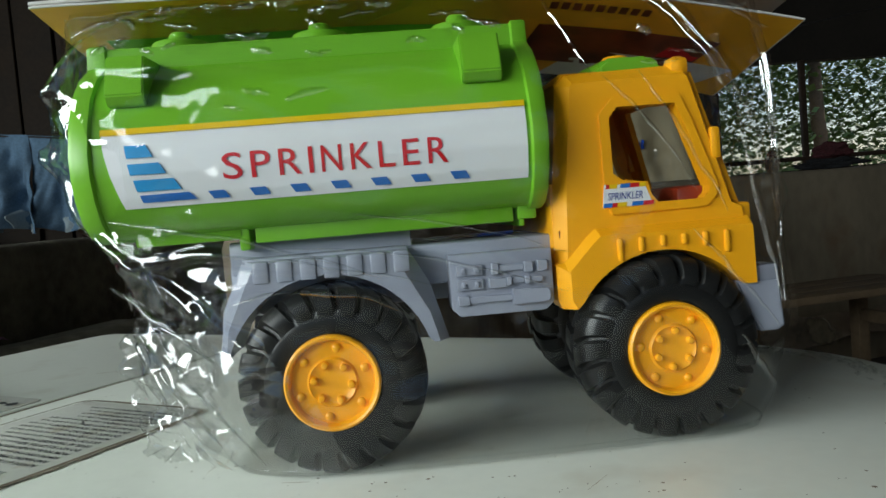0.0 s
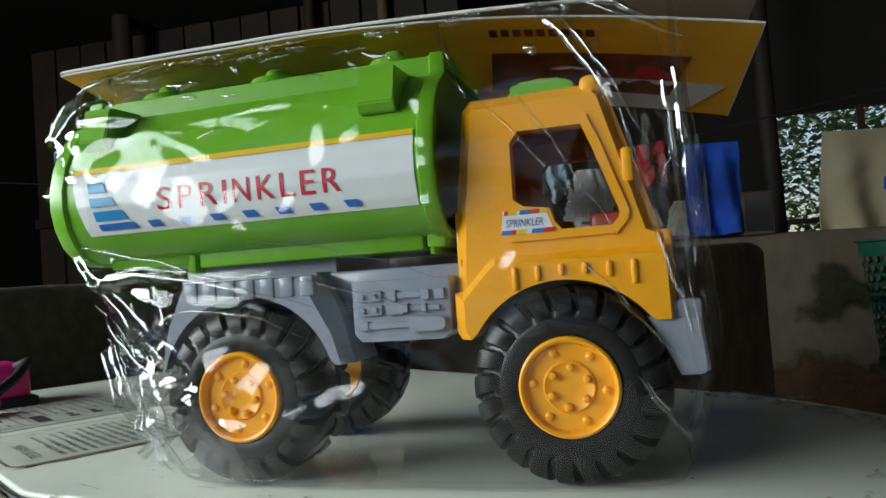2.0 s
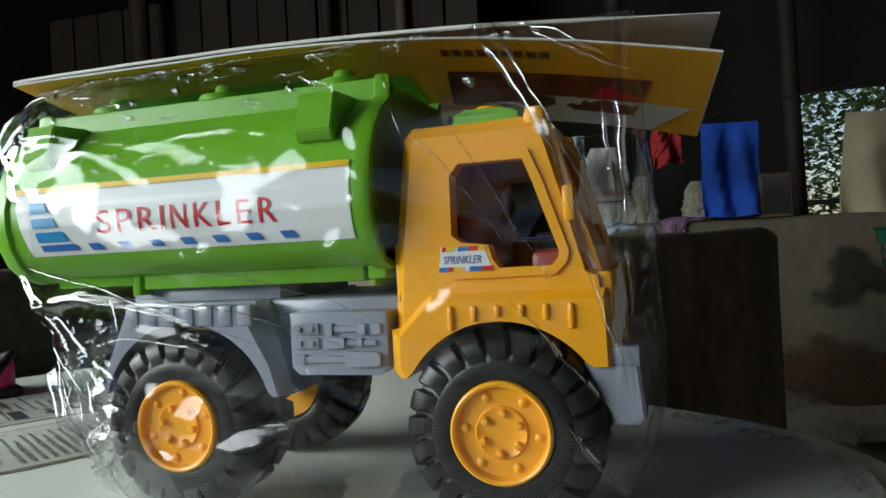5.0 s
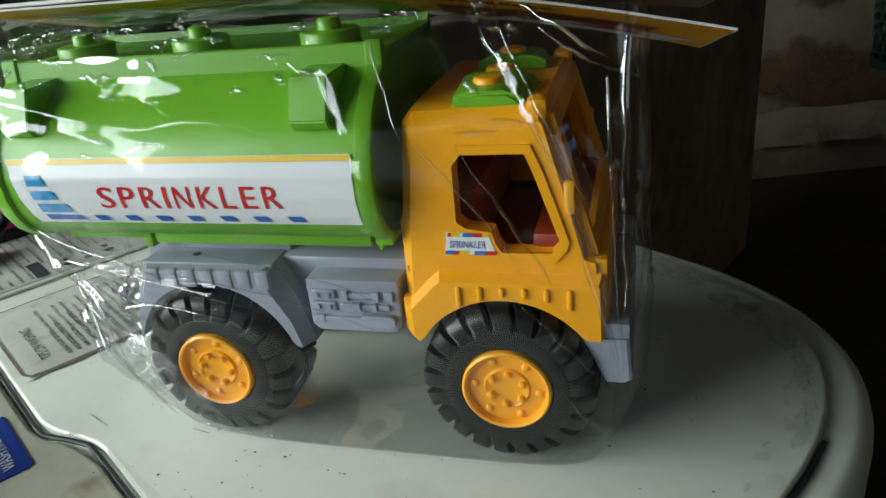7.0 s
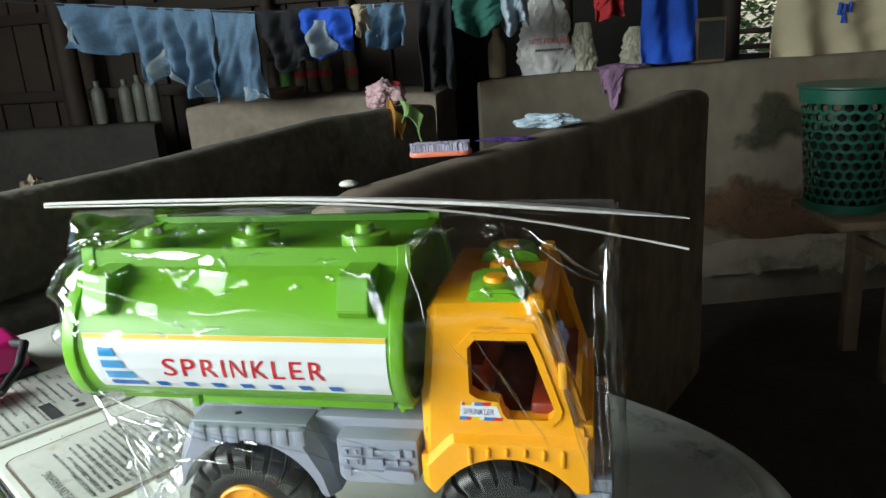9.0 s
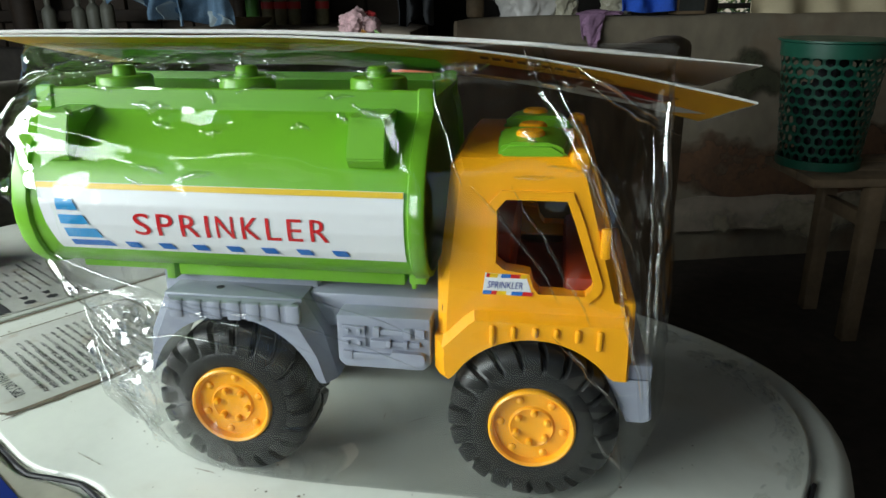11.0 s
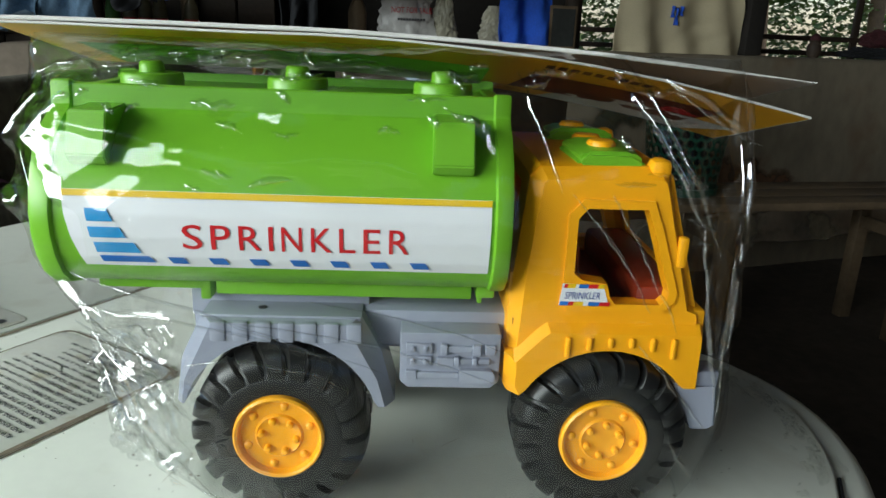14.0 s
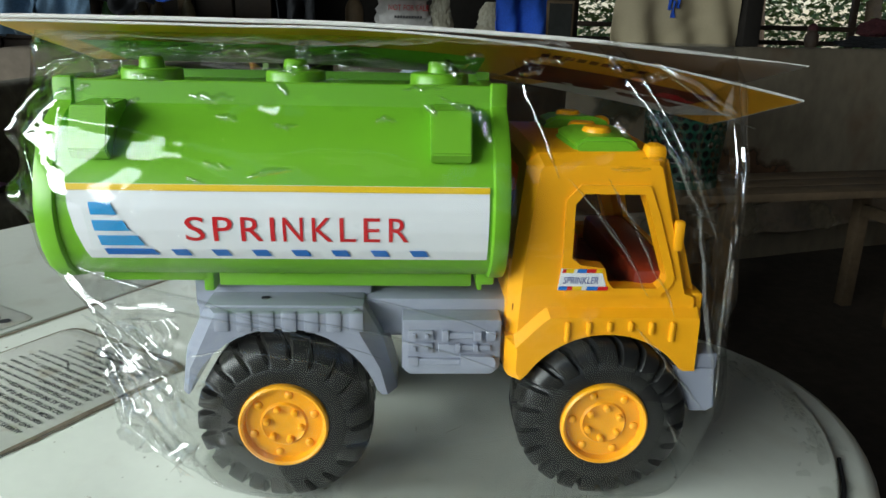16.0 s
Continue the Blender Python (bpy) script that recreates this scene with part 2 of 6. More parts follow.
def film_material(name="clear_bag_film", base=0.085, cover=0.05, crinkle=0.018, wave=0.004, creases=17):
    m = bpy.data.materials.new(name)
    m.use_nodes = True
    nt = m.node_tree
    n, l = nt.nodes, nt.links
    n.remove(n["Principled BSDF"])
    tr, gl, mx = n.new("ShaderNodeBsdfTransparent"), n.new("ShaderNodeBsdfGlossy"), n.new("ShaderNodeMixShader")
    tr.inputs[0].default_value = (0.985, 0.99, 0.985, 1)
    gl.inputs["Roughness"].default_value = 0.03
    lw, pw, ma = n.new("ShaderNodeLayerWeight"), n.new("ShaderNodeMath"), n.new("ShaderNodeMath")
    lw.inputs[0].default_value = 0.5
    pw.operation, ma.operation = "POWER", "MULTIPLY_ADD"
    pw.inputs[1].default_value = 3.5
    ma.inputs[1].default_value, ma.inputs[2].default_value = 0.38, base
    tc, nz, bp = n.new("ShaderNodeTexCoord"), n.new("ShaderNodeTexNoise"), n.new("ShaderNodeBump")
    nz.inputs["Scale"].default_value, nz.inputs["Detail"].default_value = 30, 2
    bp.inputs["Strength"].default_value, bp.inputs["Distance"].default_value = 0.25, wave
    l.new(tc.outputs["Object"], nz.inputs["Vector"])
    mp, b2 = n.new("ShaderNodeMapping"), n.new("ShaderNodeBump")
    mp.inputs["Rotation"].default_value = (0.0, radians(38), 0.0)
    mp.inputs["Scale"].default_value = (0.55, 0.9, 1.35)
    mask, mr, add = n.new("ShaderNodeTexNoise"), n.new("ShaderNodeMapRange"), n.new("ShaderNodeMath")
    mask.inputs["Scale"].default_value = 9
    mr.inputs[1].default_value, mr.inputs[2].default_value, mr.inputs[3].default_value = 0.44, 0.60, cover
    coarse, finer = n.new("ShaderNodeTexNoise"), n.new("ShaderNodeTexVoronoi")
    coarse.noise_type = "RIDGED_MULTIFRACTAL"
    coarse.inputs["Detail"].default_value, coarse.inputs["Distortion"].default_value = 2.0, 0.5
    coarse.inputs["Scale"].default_value, finer.inputs["Scale"].default_value = creases, 85
    add.operation = "MULTIPLY_ADD"
    add.inputs[1].default_value = 0.03
    mul = n.new("ShaderNodeMath")
    mul.operation = "MULTIPLY"
    l.new(tc.outputs["Object"], mp.inputs["Vector"])
    for t in (mask, coarse, finer):
        l.new(mp.outputs[0], t.inputs["Vector"])
    l.new(finer.outputs["Distance"], add.inputs[0])
    l.new(coarse.outputs[0], add.inputs[2])
    l.new(mask.outputs[0], mr.inputs[0])
    l.new(add.outputs[0], mul.inputs[0])
    l.new(mr.outputs[0], mul.inputs[1])
    l.new(mul.outputs[0], b2.inputs["Height"])
    b2.inputs["Strength"].default_value, b2.inputs["Distance"].default_value = 1.0, crinkle
    l.new(nz.outputs[0], bp.inputs["Height"])
    l.new(bp.outputs[0], b2.inputs["Normal"])
    l.new(b2.outputs[0], gl.inputs["Normal"])
    l.new(lw.outputs["Facing"], pw.inputs[0])
    l.new(pw.outputs[0], ma.inputs[0])
    l.new(ma.outputs[0], mx.inputs[0])
    l.new(tr.outputs[0], mx.inputs[1])
    l.new(gl.outputs[0], mx.inputs[2])
    l.new(mx.outputs[0], n["Material Output"].inputs[0])
    return m


FILM = film_material(base=0.042, cover=0.08, crinkle=0.015)
FILM_CRUMPLED = film_material("crumpled_bag_film", 0.13, 0.5, 0.028, 0.006, 13)
FILM_FOLD = film_material("folded_bag_film", 0.22, 0.1, 0.006)
FILM_SEAM = film_material("welded_bag_film", 0.10, 0.0, 0.003, 0.002)


# ---------------------------------------------------------------- mesh helpers
def part(name, bm, mat, parent=None, label="", smooth=40):
    """Links a bmesh as one mesh object under a thing or a part."""
    me = bpy.data.meshes.new(name)
    bmesh.ops.recalc_face_normals(bm, faces=bm.faces[:])
    bm.to_mesh(me)
    bm.free()
    for m in mat if isinstance(mat, (list, tuple)) else [mat]:
        me.materials.append(m)
    if smooth:
        me.shade_smooth()
        me.set_sharp_from_angle(angle=radians(smooth))
    ob = new(name, me)
    if parent is not None:
        ob.parent = parent
    if label:
        tagged(ob, label)
    return ob


def thing(name, m, label, category, group="", kind=""):
    """An Empty at the base of a thing."""
    ob = new(name)
    ob.empty_display_size = 0.02
    ob.matrix_world = m
    return tagged(ob, label, category, group, kind)


def box(bm, x0, x1, y0, y1, z0, z1, bevel=0.0, seg=2):
    r = bmesh.ops.create_cube(bm, size=1)
    vs = r["verts"]
    for v in vs:
        v.co = Vector((x0 + (v.co.x + .5) * (x1 - x0), y0 + (v.co.y + .5) * (y1 - y0), z0 + (v.co.z + .5) * (z1 - z0)))
    if bevel:
        es = list({e for v in vs for e in v.link_edges})
        bmesh.ops.bevel(bm, geom=es, offset=bevel, segments=seg, profile=0.5, affect="EDGES")
    return bm


def new_box(*a, **k):
    return box(bmesh.new(), *a, **k)


def prism(bm, outer, put, a, b, holes=(), bevel=0.0):
    """A plate with the outline outer and holes; put(p, q, d) places the outline's point at depth d, from a to b."""
    loops = []
    for poly in (outer, *holes):
        vs = [bm.verts.new((p, q, 0)) for p, q in poly]
        loops.append([bm.edges.new((vs[i], vs[(i + 1) % len(vs)])) for i in range(len(vs))])
    edges = [e for lp in loops for e in lp]
    if holes:
        faces = [g for g in bmesh.ops.triangle_fill(bm, use_beauty=True, use_dissolve=False, edges=edges)["geom"] if isinstance(g, bmesh.types.BMFace)]
    else:
        faces = [bm.faces.new(vs)]
    r = bmesh.ops.extrude_face_region(bm, geom=faces)
    top = {v for v in r["geom"] if isinstance(v, bmesh.types.BMVert)}
    base = {v for f in faces for v in f.verts}
    for v in base:
        v.co = Vector(put(v.co.x, v.co.y, a))
    for v in top:
        v.co = Vector(put(v.co.x, v.co.y, b))
    if bevel:
        rim = [e for e in bm.edges if e.is_valid and ((e.verts[0] in top and e.verts[1] in top) or (e.verts[0] in base and e.verts[1] in base))
               and len(e.link_faces) == 2 and e.calc_face_angle(0) > 0.6]
        bmesh.ops.bevel(bm, geom=rim, offset=bevel, segments=2, profile=0.5, affect="EDGES")
    return bm


def xz(p, q, d):
    return (p, d, q)


def xy(p, q, d):
    return (p, q, d)


def yz(p, q, d):
    return (d, p, q)


def lathe(bm, profile, n=32, put=lambda r, h, a: (r * math.cos(a), r * math.sin(a), h), close=True, ring=False):
    """Turns a profile of (radius, height) round an axis."""
    rings = [[bm.verts.new(put(r, h, 2 * math.pi * i / n)) for i in range(n)] for r, h in profile]
    for a, b in zip(rings, rings[1:]):
        for i in range(n):
            bm.faces.new((a[i], a[(i + 1) % n], b[(i + 1) % n], b[i]))
    if ring:
        for i in range(n):
            bm.faces.new((rings[-1][i], rings[-1][(i + 1) % n], rings[0][(i + 1) % n], rings[0][i]))
    elif close:
        bm.faces.new(rings[0])
        bm.faces.new(rings[-1])
    return bm


def tube(bm, pts, r, n=8, r2=None):
    """A round rod along points, tapering from r to r2."""
    pts = [Vector(p) for p in pts]
    rings = []
    for i, p in enumerate(pts):
        d = (pts[min(i + 1, len(pts) - 1)] - pts[max(i - 1, 0)]).normalized()
        s = d.cross(Vector((0.13, 0.31, 0.94))).normalized()
        u = d.cross(s)
        rad = r + ((r2 if r2 is not None else r) - r) * i / (len(pts) - 1)
        rings.append([bm.verts.new(p + rad * (math.cos(2 * math.pi * k / n) * s + math.sin(2 * math.pi * k / n) * u)) for k in range(n)])
    for a, b in zip(rings, rings[1:]):
        for k in range(n):
            bm.faces.new((a[k], a[(k + 1) % n], b[(k + 1) % n], b[k]))
    bm.faces.new(rings[0])
    bm.faces.new(rings[-1])
    return bm


def grid(bm, nu, nv, f, wrap=False):
    """A sheet f(u, v) with u and v from 0 to 1."""
    vs = [[bm.verts.new(f(i / nu, j / nv)) for j in range(nv + 1)] for i in range(nu if wrap else nu + 1)]
    m = len(vs)
    for i in range(nu):
        for j in range(nv):
            bm.faces.new((vs[i][j], vs[(i + 1) % m][j], vs[(i + 1) % m][j + 1], vs[i][j + 1]))
    return vs


def thicken(bm, t):
    """Gives an open sheet the thickness t."""
    bmesh.ops.recalc_face_normals(bm, faces=bm.faces[:])
    bmesh.ops.solidify(bm, geom=bm.faces[:], thickness=t)
    return bm


def fbm(p, s):
    return noise.fractal(Vector(p) * s, 1.0, 2.0, 4)


def text_mesh(body, height, width=None, spacing=1.0, weight=0.0):
    """A flat bmesh of built-in lettering, its lower left at the origin, scaled to the height and width given."""
    cu = bpy.data.curves.new("lettering", "FONT")
    cu.body = body
    cu.resolution_u = 3
    cu.space_character = spacing
    cu.offset = weight
    ob = bpy.data.objects.new("lettering", cu)
    scene.collection.objects.link(ob)
    me = bpy.data.meshes.new_from_object(ob.evaluated_get(bpy.context.evaluated_depsgraph_get()))
    bm = bmesh.new()
    bm.from_mesh(me)
    bpy.data.objects.remove(ob)
    bpy.data.meshes.remove(me)
    bpy.data.curves.remove(cu)
    x0, x1 = min(v.co.x for v in bm.verts), max(v.co.x for v in bm.verts)
    y0, y1 = min(v.co.y for v in bm.verts), max(v.co.y for v in bm.verts)
    k = height / (y1 - y0)
    kx = width / (x1 - x0) if width else k
    for v in bm.verts:
        v.co = Vector(((v.co.x - x0) * kx, (v.co.y - y0) * k, 0))
    return bm


def mapped(bm, f):
    for v in bm.verts:
        v.co = Vector(f(v.co.x, v.co.y))
    return bm


def flat(bm, poly, f):
    """One printed patch with the corners poly, finely cut, each point placed by f."""
    vs = [bm.verts.new((p, q, 0)) for p, q in poly]
    bm.faces.new(vs)
    for v in vs:
        v.co = Vector(f(v.co.x, v.co.y))
    return bm

# ---------------------------------------------------------------- setting
FLOOR_Z = -0.9


def setting(name, bm, mat, label, smooth=0):
    return tagged(part(name, bm, mat, None, "", smooth), label, name.split("_")[0], "", "structure")


def wall(name, pts, thick, z0, z1, mat, label, amp=0.006, step=0.07):
    """A masonry wall along plan points, its thickness to the left, worn and rounded along the top."""
    bm = bmesh.new()
    pts = [Vector((*p, 0)) for p in pts]
    lens = [0]
    for a, b in zip(pts, pts[1:]):
        lens.append(lens[-1] + (b - a).length)
    n = max(3, int(lens[-1] / step))
    rows = []
    c = min(0.025, thick * 0.3)
    section = [(0, k / 10) for k in range(10)] + [(0, 1 - c / (z1 - z0)), (c / thick * 0.35, 1 - 0.3 * c / (z1 - z0)), (c / thick, 1), (0.5, 1.0), (1 - c / thick, 1),
               (1 - c / thick * 0.35, 1 - 0.3 * c / (z1 - z0)), (1, 1 - c / (z1 - z0))] + [(1, k / 10) for k in range(9, -1, -1)]
    for i in range(n + 1):
        s = lens[-1] * i / n
        k = max(j for j in range(len(pts) - 1) if lens[j] <= s + 1e-9)
        d = (pts[k + 1] - pts[k]).normalized()
        p = pts[k] + d * (s - lens[k])
        side = Vector((-d.y, d.x, 0))
        end = 0.012 if i in (0, n) else 0.0
        row = []
        for a, b in section:
            q = p + side * (thick * (a + (0.5 - a) * end * 2)) + Vector((0, 0, z0 + (z1 - z0) * b - end * (b > 0.9)))
            q += Vector((fbm(q, 2.3), fbm(q + Vector((9, 0, 0)), 2.3), fbm(q + Vector((0, 9, 0)), 3.0) * (b > 0.8))) * amp
            row.append(bm.verts.new(q))
        rows.append(row)
    m = len(section)
    for a, b in zip(rows, rows[1:]):
        for j in range(m):
            bm.faces.new((a[j], a[(j + 1) % m], b[(j + 1) % m], b[j]))
    bm.faces.new(rows[0])
    bm.faces.new(rows[-1])
    return setting(name, bm, mat, label, 50)


bm = bmesh.new()
grid(bm, 60, 60, lambda u, v: (-3.6 + 7.6 * u, -3.0 + 7.4 * v, FLOOR_Z + 0.006 * fbm((u * 7, v * 7, 0), 1.0)))
thicken(bm, -0.05)
setting("floor", bm, FLOOR, "dark uneven dirt-stained concrete floor", 60)
# roof closes the room above and blocks sun and sky
setting("ceiling", new_box(-3.6, 4.0, -3.0, 4.4, 1.75, 1.83), NEAR_BLACK, "near-black underside of the low roof")
# outside ground, seen through the far window
setting("ground", new_box(-30, 30, 4.5, 40, -1.2, -1.0), EARTH, "pale earth yard outside the window")

wall("wall_partition", [(-0.112, 0.512), (0.632, 2.14)], 0.095, FLOOR_Z, 0.152, CONCRETE, "rough dark concrete partition wall with a worn top")
wall("wall_trough", [(-1.10, -0.75), (-0.80, 0.62), (-0.57, 1.72), (-0.33, 2.19)], 0.09, FLOOR_Z, 0.150, CONCRETE_MOSSY, "dark mossy concrete trough wall")
wall("wall_slab", [(-1.62, 2.62), (-0.44, 2.68)], 0.68, FLOOR_Z, 0.150, CONCRETE_PALE, "pale concrete slab wall behind the trough")
wall("wall_back", [(-0.215, 2.552), (3.9, 3.779)], 0.11, FLOOR_Z, 0.196, PLASTER, "stained grey half wall with brown damp marks", 0.008)
wall("wall_ledge", [(-0.80, 0.395), (-0.427, 1.10)], 0.12, FLOOR_Z, -0.030, CONCRETE_MOSSY, "mossy low concrete ledge beside the washing machine")
wall("wall_left_low", [(-3.5, 2.66), (-1.93, 2.84)], 0.10, FLOOR_Z, 0.06, CONCRETE_DARKER, "low dark concrete wall under the bottles")
# footing of the back wall: a broken, paler skirt of mortar
bm = bmesh.new()
d = Vector((math.cos(radians(16.6)), math.sin(radians(16.6)), 0))
back0 = Vector((-0.215, 2.552, 0))
grid(bm, 60, 8, lambda u, v: back0 + d * (0.95 + 2.6 * u) + Vector((d.y, -d.x, 0)) * (0.012 + 0.07 * v ** 1.5 + 0.012 * fbm((u * 9, v * 2, 0), 1)) +
     Vector((0, 0, -0.60 - 0.135 * v + 0.03 * fbm((u * 6, v, 3), 1))))
setting("footing", thicken(bm, 0.01), CONCRETE_PALE, "crumbling mortar skirt at the wall foot", 60)
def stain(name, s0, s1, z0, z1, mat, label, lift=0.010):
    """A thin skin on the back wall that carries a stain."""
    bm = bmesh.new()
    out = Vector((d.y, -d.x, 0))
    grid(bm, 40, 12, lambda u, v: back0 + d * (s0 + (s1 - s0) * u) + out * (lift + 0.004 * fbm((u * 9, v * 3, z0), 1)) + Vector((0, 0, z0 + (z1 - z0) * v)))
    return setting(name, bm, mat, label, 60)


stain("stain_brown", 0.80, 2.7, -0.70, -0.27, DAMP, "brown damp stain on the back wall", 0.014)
stain("stain_lime", 0.80, 3.0, -0.78, -0.54, LIME, "pale crumbling lime patch near the wall foot", 0.12)
stain("stain_moss", 0.9, 1.7, -0.34, 0.10, MOSS, "faint dark moss on the back wall", 0.020)
# outer walls, boarded and dark, with the far window and the open side behind the camera
# unseen wall; its high opening is added to let light in from the left
bm = bmesh.new()
prism(bm, [(-3.0, FLOOR_Z), (4.4, FLOOR_Z), (4.4, 1.75), (-3.0, 1.75)], yz, -3.6, -3.5, holes=[[(-0.5, 0.6), (1.3, 0.6), (1.3, 1.65), (-0.5, 1.65)]])
setting("wall_west", bm, NEAR_BLACK, "unseen dark boarded side wall with an added high opening")
# unseen wall, added to keep sun and sky out of the room
setting("wall_east", new_box(3.9, 4.0, -3.0, 4.4, FLOOR_Z, 1.75), CONCRETE, "unseen dark concrete side wall")
bm = bmesh.new()
prism(bm, [(-3.5, FLOOR_Z), (3.9, FLOOR_Z), (3.9, 1.75), (-3.5, 1.75)], xz, 4.3, 4.4,
      holes=[[(1.05, 0.16), (3.7, 0.16), (3.7, 0.95), (1.05, 0.95)]])
setting("wall_north", bm, NEAR_BLACK, "near-black boarded back wall with an open window")
bm = bmesh.new()
prism(bm, [(-3.5, FLOOR_Z), (3.9, FLOOR_Z), (3.9, 1.75), (-3.5, 1.75)], xz, -3.0, -2.9,
      holes=[[(-3.1, FLOOR_Z + 0.02), (0.6, FLOOR_Z + 0.02), (0.6, 1.6), (-3.1, 1.6)]])
setting("wall_south", bm, CONCRETE, "dark concrete wall with a wide open doorway")
# window bars and sill
window = tagged(new("window_1"), "unglazed window with dark timber rails", "window", "", "structure")
for z in (0.20, 0.29):
    part("rail", new_box(1.05, 3.7, 4.26, 4.30, z - 0.015, z + 0.015, bevel=0.004), WOOD, window)
for x in (1.55, 2.05, 2.9):
    part("bar", new_box(x - 0.02, x + 0.02, 4.265, 4.295, 0.16, 0.95, bevel=0.004), WOOD, window)


# ---------------------------------------------------------------- washing machine
machine = thing("washing_machine", pose(0, 0, 0, 0, 0, -33), "old cream twin-tub washing machine with a grimy worn top", "washing machine")


def rounded(poly, radii, n=7):
    """The outline poly with rounded corners."""
    out = []
    m = len(poly)
    for i, (p, r) in enumerate(zip(poly, radii)):
        p, a, b = Vector(p), Vector(poly[i - 1]), Vector(poly[(i + 1) % m])
        if not r:
            out.append(tuple(p))
            continue
        da, db = (a - p).normalized(), (b - p).normalized()
        r = min(r, (a - p).length * 0.48, (b - p).length * 0.48)
        p0, p1 = p + da * r, p + db * r
        for k in range(n + 1):
            t = k / n
            out.append(tuple((1 - t) ** 2 * p0 + 2 * t * (1 - t) * p + t * t * p1))
    return out


def slab(name, poly, z0, z1, mat, parent, bevel=0.006, label=""):
    bm = bmesh.new()
    prism(bm, poly, xy, z1, z0)
    top = [e for e in bm.edges if all(abs(v.co.z - z1) < 1e-6 for v in e.verts)]
    bmesh.ops.bevel(bm, geom=top, offset=bevel, segments=3, profile=0.5, affect="EDGES")
    return part(name, bm, mat, parent, label, 45)


lid_right = rounded([(-0.331, -0.163), (-0.066, -0.163), (-0.025, -0.141), (0.10, -0.141), (0.339, -0.141), (0.339, 0.320), (-0.331, 0.320)],
                    [0.012, 0.03, 0.03, 0, 0.10, 0.22, 0.015], 12)
lid_left = rounded([(-0.672, -0.163), (-0.337, -0.163), (-0.337, 0.318), (-0.672, 0.318)], [0.03, 0.012, 0.015, 0.03])
slab("wash_lid", lid_right, -0.020, 0.0, LID, machine, 0.0028, "cream lid with dark specks and rust stains")
slab("spin_lid", lid_left, -0.020, 0.0, LID, machine, 0.0028, "cream lid of the spin tub")
rim = rounded([(-0.70, -0.41), (0.366, -0.41), (0.366, 0.346), (-0.70, 0.346)], [0.05, 0.20, 0.246, 0.04], 14)
slab("top_frame", rim, -0.060, -0.0045, LID, machine, 0.012, "cream rim with flaking edge")
panel_poly = rounded([(-0.68, -0.385), (0.335, -0.385), (0.335, -0.150), (0.10, -0.150), (-0.022, -0.150), (-0.064, -0.171), (-0.68, -0.171)],
                     [0.05, 0.12, 0.02, 0, 0.03, 0.03, 0.02])
slab("control_panel", panel_poly, -0.020, -0.001, PANEL, machine, 0.003, "yellowed grimy control panel")
bm = new_box(-0.665, 0.325, -0.37, 0.31, FLOOR_Z + 0.03, -0.055, bevel=0.03)
part("cabinet", bm, BODY, machine)
for x in (-0.6, 0.26):
    for y in (-0.31, 0.25):
        bm = bmesh.new()
        lathe(bm, [(0.025, FLOOR_Z), (0.025, FLOOR_Z + 0.035)], 12, lambda r, h, a, x=x, y=y: (x + r * math.cos(a), y + r * math.sin(a), h))
        part("foot", bm, BLACKSTRAP, machine)
# grime in the seams
bm = bmesh.new()
box(bm, -0.3365, -0.3315, -0.16, 0.315, -0.012, -0.0012)
part("seam_grime", bm, GRIME, machine, smooth=0)
# black tube laid in the gap; its colour stands for the shade inside
bm = bmesh.new()
tube(bm, [(-0.665, -0.1670, -0.0035), (-0.080, -0.1670, -0.0035), (-0.064, -0.1655, -0.0035), (-0.042, -0.1535, -0.0035), (-0.026, -0.1462, -0.0035), (-0.010, -0.1455, -0.0035), (0.240, -0.1455, -0.0035)], 0.0019, 8)
part("gasket", bm, BLACKSTRAP, machine, "black line painting the dark of the gap between lid and panel")


def on_lid(z=0.0004):
    return lambda p, q: (p, q, z)


# printed instruction label: its lines read from the far side
tips = slab("instruction_label", rounded([(-0.295, -0.152), (-0.148, -0.152), (-0.148, 0.014), (-0.295, 0.014)], [0.014] * 4), -0.001, 0.0006, LABEL, machine, 0.0003,
            "aged white instruction label with brown dirty edge")
bm = bmesh.new()
edge = rounded([(-0.297, -0.154), (-0.146, -0.154), (-0.146, 0.016), (-0.297, 0.016)], [0.015] * 4)
for (p, q), (p2, q2) in zip(edge, edge[1:] + edge[:1]):
    k = 0.0007 + 0.0012 * max(0, fbm((p * 40, q * 40, 0), 1)) + (0.0016 if p > -0.149 else 0.0)
    cx, cy = -0.2215, -0.069
    s0, s1 = 1 - k / 0.075, 1 + k / 0.075
    bm.faces.new([bm.verts.new((cx + (a - cx) * s, cy + (b - cy) * s, 0.0010)) for a, b, s in ((p, q, s0), (p2, q2, s0), (p2, q2, s1), (p, q, s1))])
part("dirt_line", bm, GRIME, tips, smooth=0)
bm = text_mesh("TIPS ON WASHING", 0.0085, 0.072)
part("title", mapped(bm, lambda p, q: (-0.168 - p, -0.128 - q, 0.0011)), INK, tips, smooth=0)
WORDS = ["ALWAYS LAY DOWN", "AND RINSING OPERATION", "REMOVE COINS, PINS,", "FROM YOUR LAUNDRY BEFORE", "DO NOT FILL UP THE TUB", "LEVEL AS THE EXCESS WATER", "OUT OF THE DRAIN", "ALWAYS USE WASHING",
         "DO NOT OVERLOAD", "DO NOT HANG YOUR LAUNDRY", "FOR SAFETY, ALWAYS KEEP", "POSITION WHEN", "DO NOT ATTEMPT TO", "WHILE IT IS FUNCTIONING", "DO NOT SPLASH WATER", "THIS WASHING MACHINE"]
bars = bmesh.new()
rng = random.Random(4)
